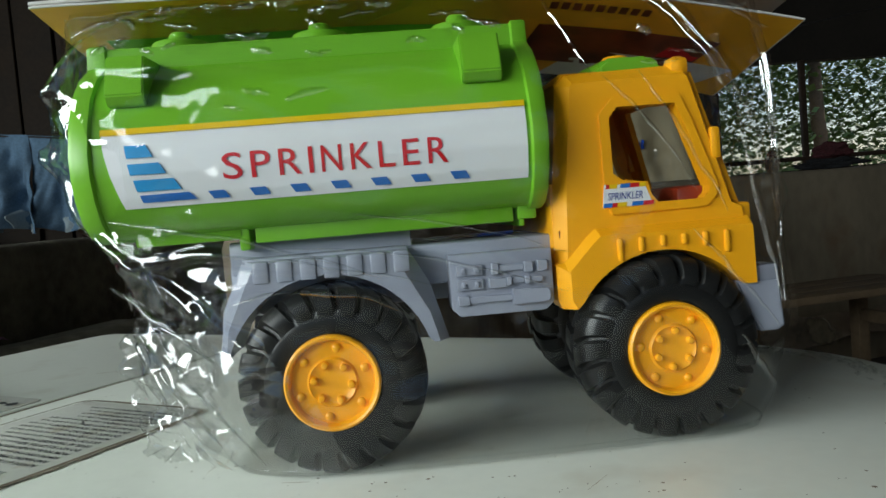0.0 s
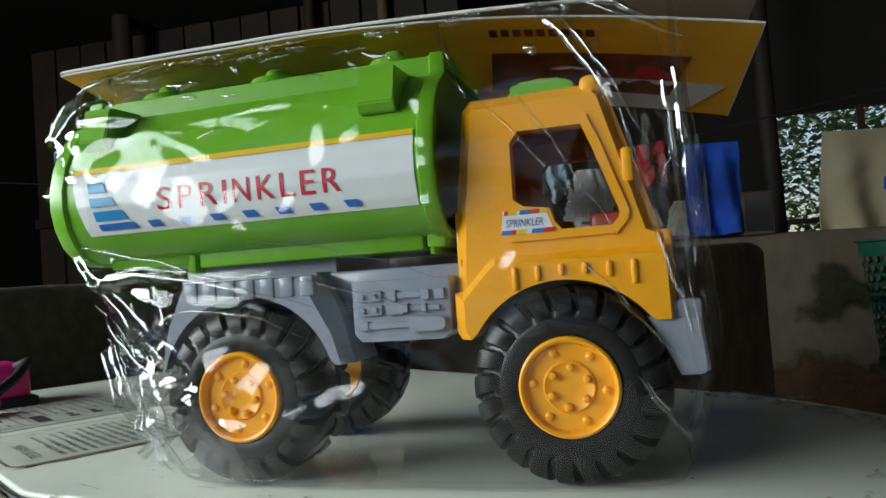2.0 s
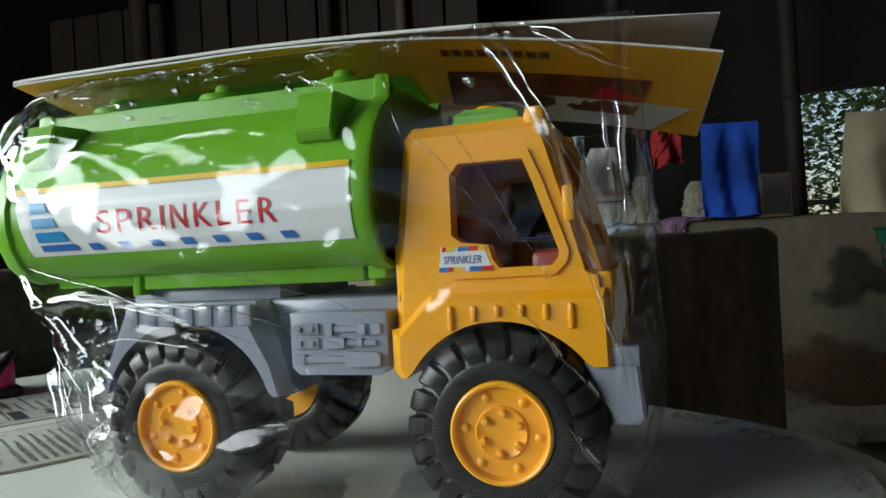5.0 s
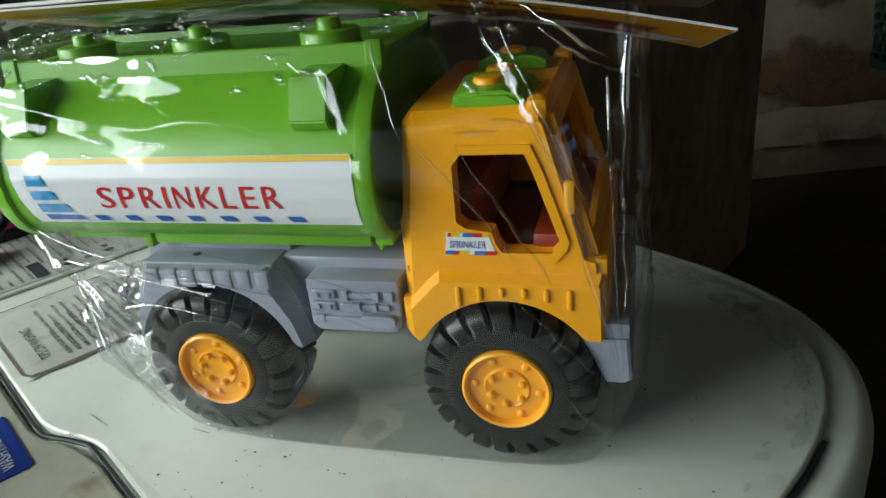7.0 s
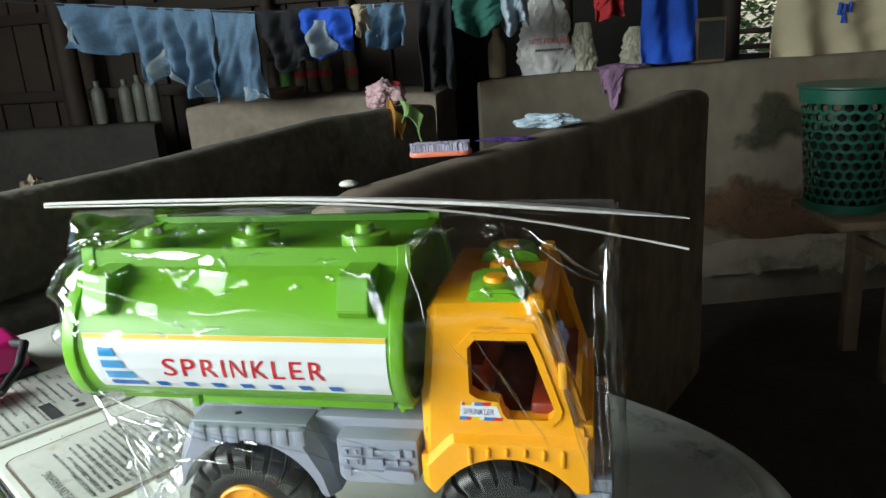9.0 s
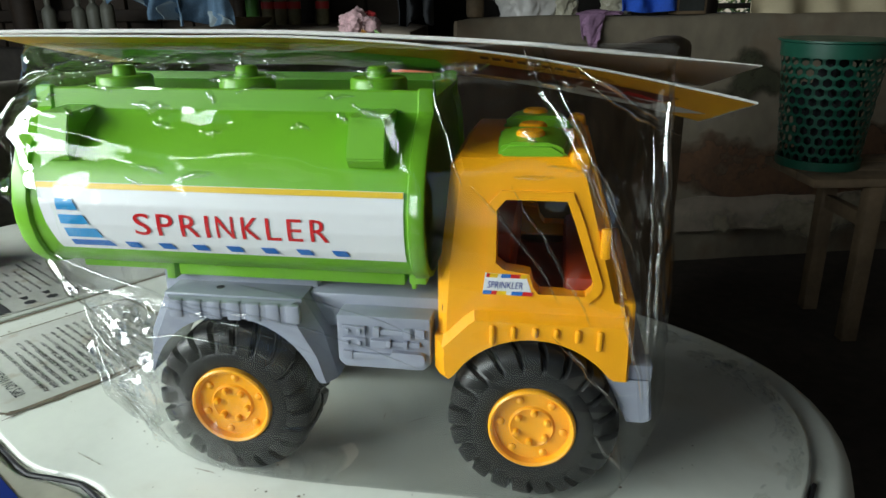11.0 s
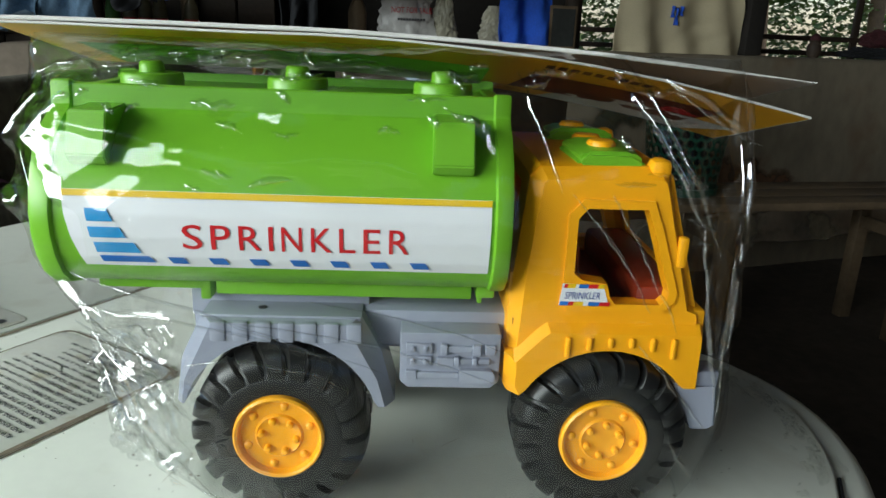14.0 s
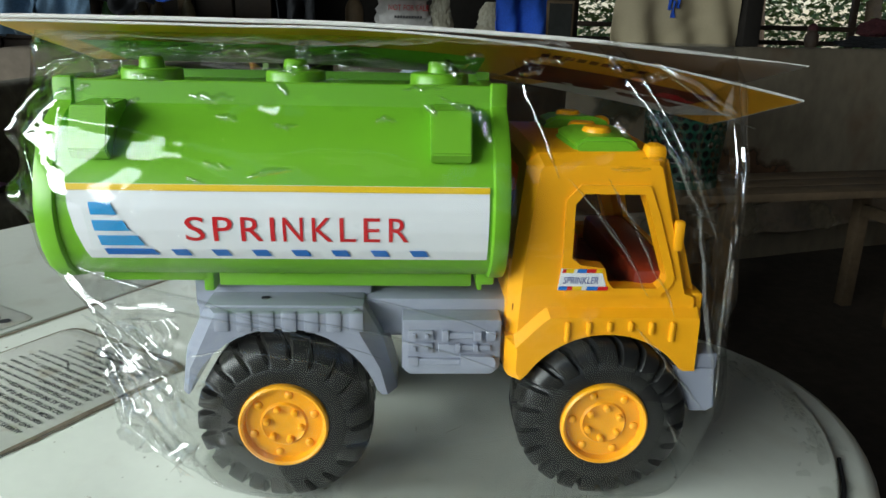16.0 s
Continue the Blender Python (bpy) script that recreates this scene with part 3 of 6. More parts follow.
for i, words in enumerate(WORDS):
    y = -0.117 + i * 0.0076
    bm = text_mesh(words, 0.0043, None, 1.0, 0.022)
    long = max(v.co.x for v in bm.verts)
    part("print_line", mapped(bm, lambda p, q: (-0.160 - p, y + 0.0036 - q, 0.0011)), INK, tips, smooth=0)
    x = -0.162 - long
    end = -0.278 + rng.random() * 0.03
    run = rng.randint(2, 7)
    while x > end:
        w = 0.0006 + rng.random() * 0.0007
        flat(bars, [(x, y + 0.0006), (x - w, y + 0.0006), (x - w, y + 0.0034), (x, y + 0.0034)], on_lid(0.0011))
        run -= 1
        x -= w + (0.0011 if run else 0.0030)
        run = run or rng.randint(2, 8)
tagged(part("fine_print", bars, INK, tips, smooth=0), kind="stuff")
drain = slab("diagram_label", rounded([(-0.500, -0.150), (-0.346, -0.150), (-0.346, 0.010), (-0.500, 0.010)], [0.012] * 4), -0.001, 0.0006, LABEL, machine, 0.0003,
             "aged white label with small dark diagrams")
bm = bmesh.new()
flat(bm, [(-0.40, -0.135), (-0.352, -0.135), (-0.352, -0.122), (-0.40, -0.122)], lambda p, q: (-0.75 - p, q + 0.045, 0.0011))
for i in range(3):
    for k in range(6):
        a, b = math.radians(60 * k), math.radians(60 * k + 60)
        x, y = -0.362 - i * 0.0, -0.055 + i * 0.022
        flat(bm, [(x, y), (x + 0.006 * math.cos(a), y + 0.006 * math.sin(a)), (x + 0.006 * math.cos(b), y + 0.006 * math.sin(b))], on_lid(0.0011))
    flat(bm, [(-0.372, y - 0.002), (-0.382, y - 0.004), (-0.382, y + 0.004), (-0.372, y + 0.002)], on_lid(0.0011))
for i in range(14):
    y = -0.135 + i * 0.010
    x = -0.352 if i < 5 else -0.392
    while x > -0.49:
        # letter by letter, with gaps between the words
        for _ in range(rng.randint(2, 8)):
            w = 0.0006 + rng.random() * 0.0008
            flat(bm, [(x, y), (x - w, y), (x - w, y + 0.0030), (x, y + 0.0030)], on_lid(0.00105))
            x -= w + 0.0011
        x -= 0.0022 + (0.02 if rng.random() < 0.10 else 0)
tagged(part("fine_print", bm, INK, drain, smooth=0), kind="stuff")
# control panel print: program label and the maker's crescent
prog = slab("program_label", rounded([(-0.110, -0.206), (-0.030, -0.206), (-0.030, -0.180), (-0.110, -0.180)], [0.005] * 4), -0.002, 0.0, NAVY, machine, 0.0003,
            "blue label with white lettering")
bm = text_mesh("WASH PROGRAM", 0.008, 0.066)
part("lettering", mapped(bm, lambda p, q: (-0.037 - p, -0.189 - q, 0.0006)), WHITE_INK, prog, smooth=0)
bm = bmesh.new()
for k in range(16):
    a, b = radians(150 + 12 * k), radians(150 + 12 * (k + 1))
    wa, wb = 0.008 * math.sin(math.pi * k / 16), 0.008 * math.sin(math.pi * (k + 1) / 16)
    bm.faces.new([bm.verts.new((-0.275 + r * math.cos(t), -0.225 + r * math.sin(t), 0.0)) for r, t in
                  ((0.018 - wa, a), (0.018, a), (0.018, b), (0.018 - wb, b))]) if 0 < k < 15 else None
for i in range(5):
    flat(bm, [(-0.245 - i * 0.011, -0.218), (-0.2535 - i * 0.011, -0.218), (-0.2535 - i * 0.011, -0.207), (-0.245 - i * 0.011, -0.207)], on_lid(0.0))
part("maker_mark", bm, BLUE, machine, "blue crescent emblem with plain bars", smooth=0)
knob = bmesh.new()
lathe(knob, [(0.030, -0.002), (0.030, 0.006), (0.026, 0.012), (0.016, 0.026), (0.012, 0.028)], 24, lambda r, h, a: (-0.07 + r * math.cos(a), -0.262 + r * math.sin(a), h))
part("timer_knob", knob, PANEL, machine, "yellowed round control knob")
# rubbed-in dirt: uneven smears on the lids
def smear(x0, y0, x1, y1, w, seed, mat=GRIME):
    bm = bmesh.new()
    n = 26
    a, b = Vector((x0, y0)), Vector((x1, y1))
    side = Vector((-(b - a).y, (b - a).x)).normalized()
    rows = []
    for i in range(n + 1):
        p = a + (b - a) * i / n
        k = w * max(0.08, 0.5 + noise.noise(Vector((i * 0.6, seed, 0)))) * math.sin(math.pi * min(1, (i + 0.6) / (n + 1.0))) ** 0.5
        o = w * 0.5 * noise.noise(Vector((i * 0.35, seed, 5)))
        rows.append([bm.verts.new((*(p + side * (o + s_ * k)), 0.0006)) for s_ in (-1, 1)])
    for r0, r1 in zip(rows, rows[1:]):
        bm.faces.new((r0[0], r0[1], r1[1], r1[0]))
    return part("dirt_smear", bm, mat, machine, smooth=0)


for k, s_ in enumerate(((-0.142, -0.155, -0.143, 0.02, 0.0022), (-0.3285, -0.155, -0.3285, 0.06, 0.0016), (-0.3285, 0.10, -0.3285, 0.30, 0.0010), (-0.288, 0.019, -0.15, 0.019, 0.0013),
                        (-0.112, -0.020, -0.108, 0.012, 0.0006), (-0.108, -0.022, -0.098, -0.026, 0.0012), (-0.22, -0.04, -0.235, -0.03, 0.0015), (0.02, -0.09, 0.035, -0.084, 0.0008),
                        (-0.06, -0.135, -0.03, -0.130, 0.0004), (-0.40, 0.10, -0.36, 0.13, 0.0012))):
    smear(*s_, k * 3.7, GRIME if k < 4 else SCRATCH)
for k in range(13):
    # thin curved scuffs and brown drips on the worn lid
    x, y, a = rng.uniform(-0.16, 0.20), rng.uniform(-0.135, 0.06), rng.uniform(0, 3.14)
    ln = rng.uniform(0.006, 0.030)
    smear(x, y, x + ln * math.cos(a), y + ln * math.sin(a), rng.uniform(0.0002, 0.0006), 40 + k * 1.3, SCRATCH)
# lifting, flaking film along the rounded far edge
for i in range(30):
    a = radians(rng.uniform(-6, 78))
    rr = rng.uniform(0.186, 0.212)
    x, y = 0.339 - 0.205 + rr * math.cos(a), 0.320 - 0.205 + rr * math.sin(a)
    r = rng.uniform(0.003, 0.009)
    bm = bmesh.new()
    ring = [bm.verts.new((x + r * rng.uniform(.5, 1.2) * math.cos(t + a), y + r * rng.uniform(.4, 1.9) * math.sin(t + a), 0.0006 + (0.0008 if q_ % 2 else 0.0))) for q_, t in enumerate((0, 1.0, 2.1, 3.1, 4.2, 5.3))]
    mid = bm.verts.new((x, y, 0.0016))
    for p_, q_ in zip(ring, ring[1:] + ring[:1]):
        bm.faces.new((mid, p_, q_))
    part("flake", bm, FILM, machine, smooth=0)
# blistered clear film left on the rounded end of the lid, and a black line painting the dark gap round it
path = []
for a, b in zip(lid_right, lid_right[1:] + lid_right[:1]):
    a, b = Vector(a), Vector(b)
    k = max(1, int((b - a).length / 0.003))
    path += [a.lerp(b, i / k) for i in range(k)]
gap = [p for p in path if p.x > 0.27 and p.y < 0.17]
bm = bmesh.new()
tube(bm, [(0.12 + (p.x - 0.12) * 1.011, 0.05 + (p.y - 0.05) * 1.011, -0.0033) for p in gap], 0.0015, 6)
part("gasket", bm, BLACKSTRAP, machine, "black line painting the dark of the gap between lid and panel")
rimline = [p for p in path if p.x > 0.06 and p.y > 0.02]
bm = bmesh.new()


def blister(u, v):
    p = rimline[min(len(rimline) - 1, int(u * (len(rimline) - 1) + 0.5))]
    d = (Vector((0.10, 0.03)) - p).normalized()
    w = 0.004 + 0.034 * v * (0.75 + 0.5 * noise.noise(Vector((u * 9, 0.3, 0))))
    q = p + d * w
    n = noise.noise(Vector((q.x * 45, q.y * 45, 0))) + 0.8 * noise.noise(Vector((q.x * 120, q.y * 120, 3))) + 0.5 * noise.noise(Vector((q.x * 260, q.y * 260, 6)))
    return (q.x, q.y, 0.0006 + 0.0042 * max(0.0, n) * min(1.0, 6 * v * (1 - v) + 0.1))


grid(bm, 260, 26, blister)
flatter = [f for f in bm.faces if max(v.co.z for v in f.verts) < 0.0016]
bmesh.ops.delete(bm, geom=flatter, context="FACES")
tagged(part("blistered_film", bm, FILM_SEAM, machine, "blistered clear film along the rounded edge", 180), kind="stuff")
# specks and scratches on the lid
bm = bmesh.new()
for i in range(320):
    x, y = rng.uniform(-0.32, 0.31), rng.uniform(-0.135, 0.30) if i % 2 else rng.gauss(-0.07, 0.03)
    if -0.30 < x < -0.14 and y < 0.02:
        continue
    r = 0.0004 + 0.0009 * rng.random() ** 3
    bm.faces.new([bm.verts.new((x + r * math.cos(a) * rng.uniform(.7, 1.3), y + r * math.sin(a), 0.0005)) for a in (0, 1.2, 2.4, 3.7, 5.0)])
tagged(part("dirt_specks", bm, GRIME, machine, smooth=0), kind="stuff")


# ---------------------------------------------------------------- toy tanker truck
truck = thing("toy_tanker_truck", pose(0, 0, 0), "green and orange plastic toy water tanker truck with black tyres", "toy truck")

# half section of the tank: (half width, height)
SECTION = [(0.020, 0.2425), (0.0465, 0.2425), (0.0472, 0.2478), (0.0500, 0.2478), (0.0507, 0.2470), (0.0522, 0.2352), (0.0535, 0.2338), (0.066, 0.2268), (0.0785, 0.2145), (0.0865, 0.199), (0.0905, 0.184), (0.0905, 0.172), (0.0875, 0.160),
           (0.0815, 0.149), (0.072, 0.141), (0.060, 0.1375)]


def tank_y(z):
    """Half width of the tank at the height z."""
    for (y0, z0), (y1, z1) in zip(SECTION, SECTION[1:]):
        if z1 <= z <= z0:
            return y0 + (y1 - y0) * (z - z0) / (z1 - z0)
    return 0.05


def loop(k, dz=0.0):
    cz = 0.192
    right = [(y * k, cz + (z - cz) * k) for y, z in SECTION]
    return [(-y, z) for y, z in right] + [(y, z) for y, z in reversed(right)]


def tank_rings(bm, rows):
    rings = [[bm.verts.new((x, y, z)) for y, z in loop(k)] for x, k in rows]
    m = len(rings[0])
    for a, b in zip(rings, rings[1:]):
        for i in range(m):
            bm.faces.new((a[i], a[(i + 1) % m], b[(i + 1) % m], b[i]))
    bm.faces.new(rings[0])
    bm.faces.new(rings[-1])


tank = bmesh.new()
tank_rings(tank, [(-0.1125, 0.985), (-0.112, 0.985), (0.1185, 0.985), (0.119, 0.985)])
tank = part("tank", tank, GREEN, truck, "glossy light green tank", 32)
for rows in ([(-0.1215, 0.90), (-0.124, 0.96), (-0.1235, 1.0), (-0.121, 1.012), (-0.1135, 1.012), (-0.1125, 0.99)],
             [(0.1180, 0.99), (0.1190, 1.012), (0.1255, 1.012), (0.1275, 1.0), (0.1275, 0.95), (0.1245, 0.93), (0.1235, 0.90)]):
    bm = bmesh.new()
    tank_rings(bm, rows)
    part("end_rim", bm, GREEN, tank, smooth=32)
# skirt below the tank, with notches
for x0, x1, z0 in ((-0.104, -0.044, 0.1335), (-0.047, -0.041, 0.127), (-0.038, 0.110, 0.1305), (0.1125, 0.1235, 0.1315)):
    part("skirt", new_box(x0, x1, -0.062, 0.062, z0, 0.15, bevel=0.0012), GREEN, tank)
part("skirt_peg", new_box(0.1135, 0.1165, -0.060, 0.060, 0.1275, 0.14, bevel=0.0008), GREEN, tank)
for x in (-0.0765, 0.0060, 0.0900):
    bm = bmesh.new()
    put = lambda r, h, a, x=x: (x + r * math.cos(a), -0.028 + r * math.sin(a), h)
    lathe(bm, [(0.0174, 0.241), (0.0172, 0.2508), (0.0162, 0.2522), (0.0072, 0.2524), (0.0066, 0.2576), (0.0056, 0.2586)], 28, put)
    part("filler_cap", bm, GREEN, tank)
for x0, x1 in ((-0.104, -0.084), (0.084, 0.106)):
    for s in (-1, 1):
        bm = bmesh.new()
        prism(bm, [(-0.0500, 0.2368), (-0.0790, 0.2358), (-0.0868, 0.2140), (-0.083, 0.2085), (-0.05, 0.2085)], lambda p, q, dd, s=s: (dd, s * -p * -1, q), x0, x1)
        bmesh.ops.bevel(bm, geom=bm.edges[:], offset=0.0008, segments=2, affect="EDGES")
        part("side_lug", bm, GREEN, tank)


def on_tank(d):
    return lambda p, q: (p, -tank_y(q) * (1.0) - d + 0.0012, q)


# side sticker
ST0, ST1, SZ0, SZ1 = -0.1075, 0.1160, 0.1545, 0.1965
for s in (-1,):
    bm = bmesh.new()

    def sheet(u, v):
        z = SZ0 + (SZ1 - SZ0) * v
        return (ST0 + (ST1 - ST0) * u + 0.008 * (1 - u) * (1 - v) ** 1.5, -tank_y(z) + 0.0006, z)
    grid(bm, 2, 24, sheet)
    sticker = part("side_sticker", thicken(bm, 0.0003), STICKER, tank, "white sticker with red lettering and blue blocks")
    bm = bmesh.new()
    grid(bm, 2, 3, lambda u, v: (ST0 + (ST1 - ST0) * u, -tank_y(0.1932 + 0.0033 * v) - 0.0002, 0.1932 + 0.0033 * v))
    part("yellow_band", bm, YELLOW, sticker)
    # evenly spaced capitals, each with its own place and width
    letters = bmesh.new()
    for letter, x0, wide in (("S", -0.0465, 0.0104), ("P", -0.0317, 0.0102), ("R", -0.0171, 0.0116), ("I", -0.0016, 0.0024), ("N", 0.0051, 0.0107),
                             ("K", 0.0206, 0.0110), ("L", 0.0354, 0.0086), ("E", 0.0482, 0.0089), ("R", 0.0618, 0.0107)):
        one = text_mesh(letter, 0.0138, wide, 1.0, 0.002)
        bmesh.ops.subdivide_edges(one, edges=[e for e in one.edges if e.calc_length() > 0.004], cuts=2)
        mapped(one, lambda p, q: (x0 + p, -tank_y(0.1660 + q) + 0.00005, 0.1660 + q))
        piece = bpy.data.meshes.new("letter")
        one.to_mesh(piece)
        one.free()
        letters.from_mesh(piece)
        bpy.data.meshes.remove(piece)
    part("lettering", letters, RED, sticker, smooth=0)
    for k, (x0, x1, z0, z1) in enumerate(((-0.0955, -0.0845, 0.1805, 0.1872), (-0.0945, -0.0785, 0.1717, 0.1775), (-0.0925, -0.0720, 0.1630, 0.1690), (-0.0905, -0.0650, 0.1572, 0.1612))):
        bm = bmesh.new()
        dx = 0.0035
        grid(bm, 1, 4, lambda u, v: ((x0 + (1 - v) * 0.001) * (1 - u) + (x1 + (1 - v) * dx) * u, -tank_y(z0 + (z1 - z0) * v) - 0.0002, z0 + (z1 - z0) * v))
        part("blue_block", bm, SKYBLUE if k < 3 else BLUE, sticker)
    for k in range(7):
        x = -0.0555 + k * 0.0214
        bm = bmesh.new()
        grid(bm, 1, 2, lambda u, v: (x + 0.0085 * u + 0.0025 * (1 - v), -tank_y(0.1567 + 0.0042 * v) - 0.0002, 0.1567 + 0.0042 * v))
        part("blue_block", bm, BLUE, sticker)

# chassis and rear mudguards
part("chassis", new_box(-0.060, 0.245, -0.034, 0.034, 0.086, 0.118, bevel=0.002), GREY, truck)
bm = new_box(0.046, 0.136, -0.058, 0.058, 0.098, 0.1215, bevel=0.0025)
part("side_beam", bm, GREY, truck)
part("bed_plate", new_box(-0.056, 0.05, -0.050, 0.050, 0.112, 0.1315, bevel=0.0015), GREY, truck)


def arc(cx, cz, r, a0, a1, n):
    return [(cx + r * math.cos(radians(a0 + (a1 - a0) * i / n)), cz + r * math.sin(radians(a0 + (a1 - a0) * i / n))) for i in range(n + 1)]


def inset(poly, dist):
    """The outline poly (counter-clockwise) drawn in by dist[i] along the edge that starts at point i."""
    out, m = [], len(poly)
    for i in range(m):
        a, p, b = Vector(poly[i - 1]), Vector(poly[i]), Vector(poly[(i + 1) % m])
        d0, d1 = (p - a).normalized(), (b - p).normalized()
        n0, n1 = Vector((-d0.y, d0.x)), Vector((-d1.y, d1.x))
        k = d0.x * d1.y - d0.y * d1.x
        if abs(k) < 0.12:
            out.append(tuple(p + (n0 + n1).normalized() * 0.5 * (dist[i - 1] + dist[i])))
            continue
        p0, p1 = p + n0 * dist[i - 1], p + n1 * dist[i]
        t = ((p1 - p0).x * d1.y - (p1 - p0).y * d1.x) / k
        out.append(tuple(p0 + d0 * t))
    return out


def chamfered(outer, dist, put, deep, back, hole=None):
    """A hollowed plate whose face is drawn in from its outline; put(p, q, d) places points at the depth d below the face."""
    bm = bmesh.new()
    if sum(p[0] * q[1] - p[1] * q[0] for p, q in zip(outer, outer[1:] + outer[:1])) < 0:
        outer, dist = outer[::-1], dist[::-1][1:] + dist[::-1][:1]
    loops = [inset(outer, dist), outer, outer]
    rings = [[bm.verts.new((p, q, 0)) for p, q in lp] for lp in loops]
    flats = list(rings[0])
    depth = {}
    for ring, dd in zip(rings, (0.0, deep, back)):
        depth.update({v: dd for v in ring})
    edges = [bm.edges.new((a, b)) for a, b in zip(rings[0], rings[0][1:] + rings[0][:1])]
    rim = []
    if hole:
        rim = [[bm.verts.new((p, q, 0)) for p, q in hole] for _ in (0, 1)]
        for ring, dd in zip(rim, (0.0, back)):
            depth.update({v: dd for v in ring})
        edges += [bm.edges.new((a, b)) for a, b in zip(rim[0], rim[0][1:] + rim[0][:1])]
    bmesh.ops.triangle_fill(bm, use_beauty=True, use_dissolve=False, edges=edges)
    for a, b in list(zip(rings, rings[1:])) + ([tuple(rim)] if hole else []):
        m = len(a)
        for i in range(m):
            bm.faces.new((a[i], a[(i + 1) % m], b[(i + 1) % m], b[i]))
    for v in bm.verts:
        v.co = Vector(put(v.co.x, v.co.y, depth[v]))
    return bm


for s in (1, -1):
    outline = [(-0.062, 0.066), (-0.058, 0.094), (-0.045, 0.1215), (0.0465, 0.1215), (0.058, 0.100), (0.0665, 0.068), (0.0575, 0.068)]
    outline += [p for p in arc(0.0, 0.053, 0.0575, 18, 164, 22)]
    dist = [0.0] * len(outline)
    dist[0], dist[1], dist[2], dist[3], dist[4] = 0.0050, 0.0075, 0.0020, 0.0085, 0.0055
    bm = chamfered(outline, dist, lambda p, q, dd, s=s: (p, -s * (0.0785 - dd), q), 0.0095, 0.046)
    guard = part("mudguard", bm, GREY, truck, smooth=25)
    part("guard_top", new_box(-0.0450, 0.0465, *sorted((-s * 0.030, -s * 0.0720)), 0.1195, 0.1222, bevel=0.0008), GREY, guard)
    # flat black disc; its colour stands for the shaded depth of a screw hole
    bm = bmesh.new()
    lathe(bm, [(0.0026, 0.1218), (0.0026, 0.1226), (0.0010, 0.1227)], 16, lambda r, h, a, s=s: (-0.012 + r * math.cos(a), -s * 0.060 + r * math.sin(a), h))
    part("screw_hole", bm, TYRE, guard)
    for k in range(7):
        x = -0.0385 + k * 0.0128
        part("rib", new_box(x, x + 0.0088, -s * 0.0775 - 0.0024, -s * 0.0775 + 0.0024, 0.1085, 0.1205, bevel=0.0012), GREY, guard)
    # tool panel with moulded tools
    bm = bmesh.new()
    prism(bm, rounded([(0.069, 0.084), (0.0735, 0.0795), (0.1225, 0.0795), (0.1275, 0.084), (0.1275, 0.1145), (0.069, 0.1145)], [0.001] * 6, 2),
          lambda p, q, dd, s=s: (p, -s * dd, q), 0.050, 0.0750, bevel=0.0008)
    tools = part("tool_panel", bm, GREY, truck, "grey panel with moulded tool shapes")
    bm = bmesh.new()
    for x0, x1, z0, z1, h in ((0.0725, 0.0875, 0.1025, 0.1085, .0010), (0.0725, 0.0875, 0.0945, 0.1005, .0010), (0.0750, 0.0775, 0.1040, 0.1070, .0018), (0.0825, 0.0850, 0.1040, 0.1070, .0018),
                              (0.0750, 0.0775, 0.0960, 0.0990, .0018), (0.0825, 0.0850, 0.0960, 0.0990, .0018), (0.0725, 0.0790, 0.0860, 0.0915, .0014), (0.0790, 0.1035, 0.0868, 0.0905, .0012),
                              (0.0925, 0.0965, 0.1020, 0.1085, .0015), (0.0965, 0.1110, 0.1035, 0.1070, .0010), (0.1110, 0.1160, 0.1020, 0.1080, .0015), (0.1185, 0.1245, 0.1020, 0.1080, .0010),
                              (0.0905, 0.1005, 0.0945, 0.1000, .0014), (0.1005, 0.1035, 0.0955, 0.1005, .0018), (0.1035, 0.1110, 0.0962, 0.0992, .0010), (0.1110, 0.1140, 0.0955, 0.1000, .0016), (0.114, 0.1215, 0.096, 0.0992, .0010)):
        box(bm, x0, x1, *sorted((-s * 0.0745, -s * (0.0753 + 1.8 * h))), z0, z1, bevel=0.0004, seg=1)
    for i in range(1):
        blade = rounded([(0.1035, 0.0845), (0.1245, 0.0850), (0.1245, 0.0925), (0.1035, 0.0930)], [0.0008, 0.0042, 0.0042, 0.0008], 5)
        prism(bm, blade, lambda p, q, dd, s=s: (p, -s * dd, q), 0.0745, 0.0790)
    part("moulded_tools", bm, GREY, tools)
# front bumper
bm = bmesh.new()
prism(bm, [(0.232, 0.086), (0.2585, 0.086), (0.2610, 0.058), (0.2565, 0.0555), (0.2465, 0.0555), (0.240, 0.070)], xz, -0.078, 0.078)
bmesh.ops.bevel(bm, geom=[e for e in bm.edges if e.calc_face_angle(0) > 0.4], offset=0.0014, segments=2, affect="EDGES")
part("bumper", bm, GREY, truck)
for s in (1, -1):
    part("bumper_end", new_box(0.236, 0.2592, *sorted((-s * 0.0770, -s * 0.060)), 0.084, 0.094, bevel=0.0015), GREY, truck)

# cab: shell with openings
cab = tagged(new("cab"), "orange moulded cab with open windows")
cab.parent = truck
cab.empty_display_size = 0.02


def side_y(z):
    return 0.0745 - max(0.0, z - 0.125) * 0.04


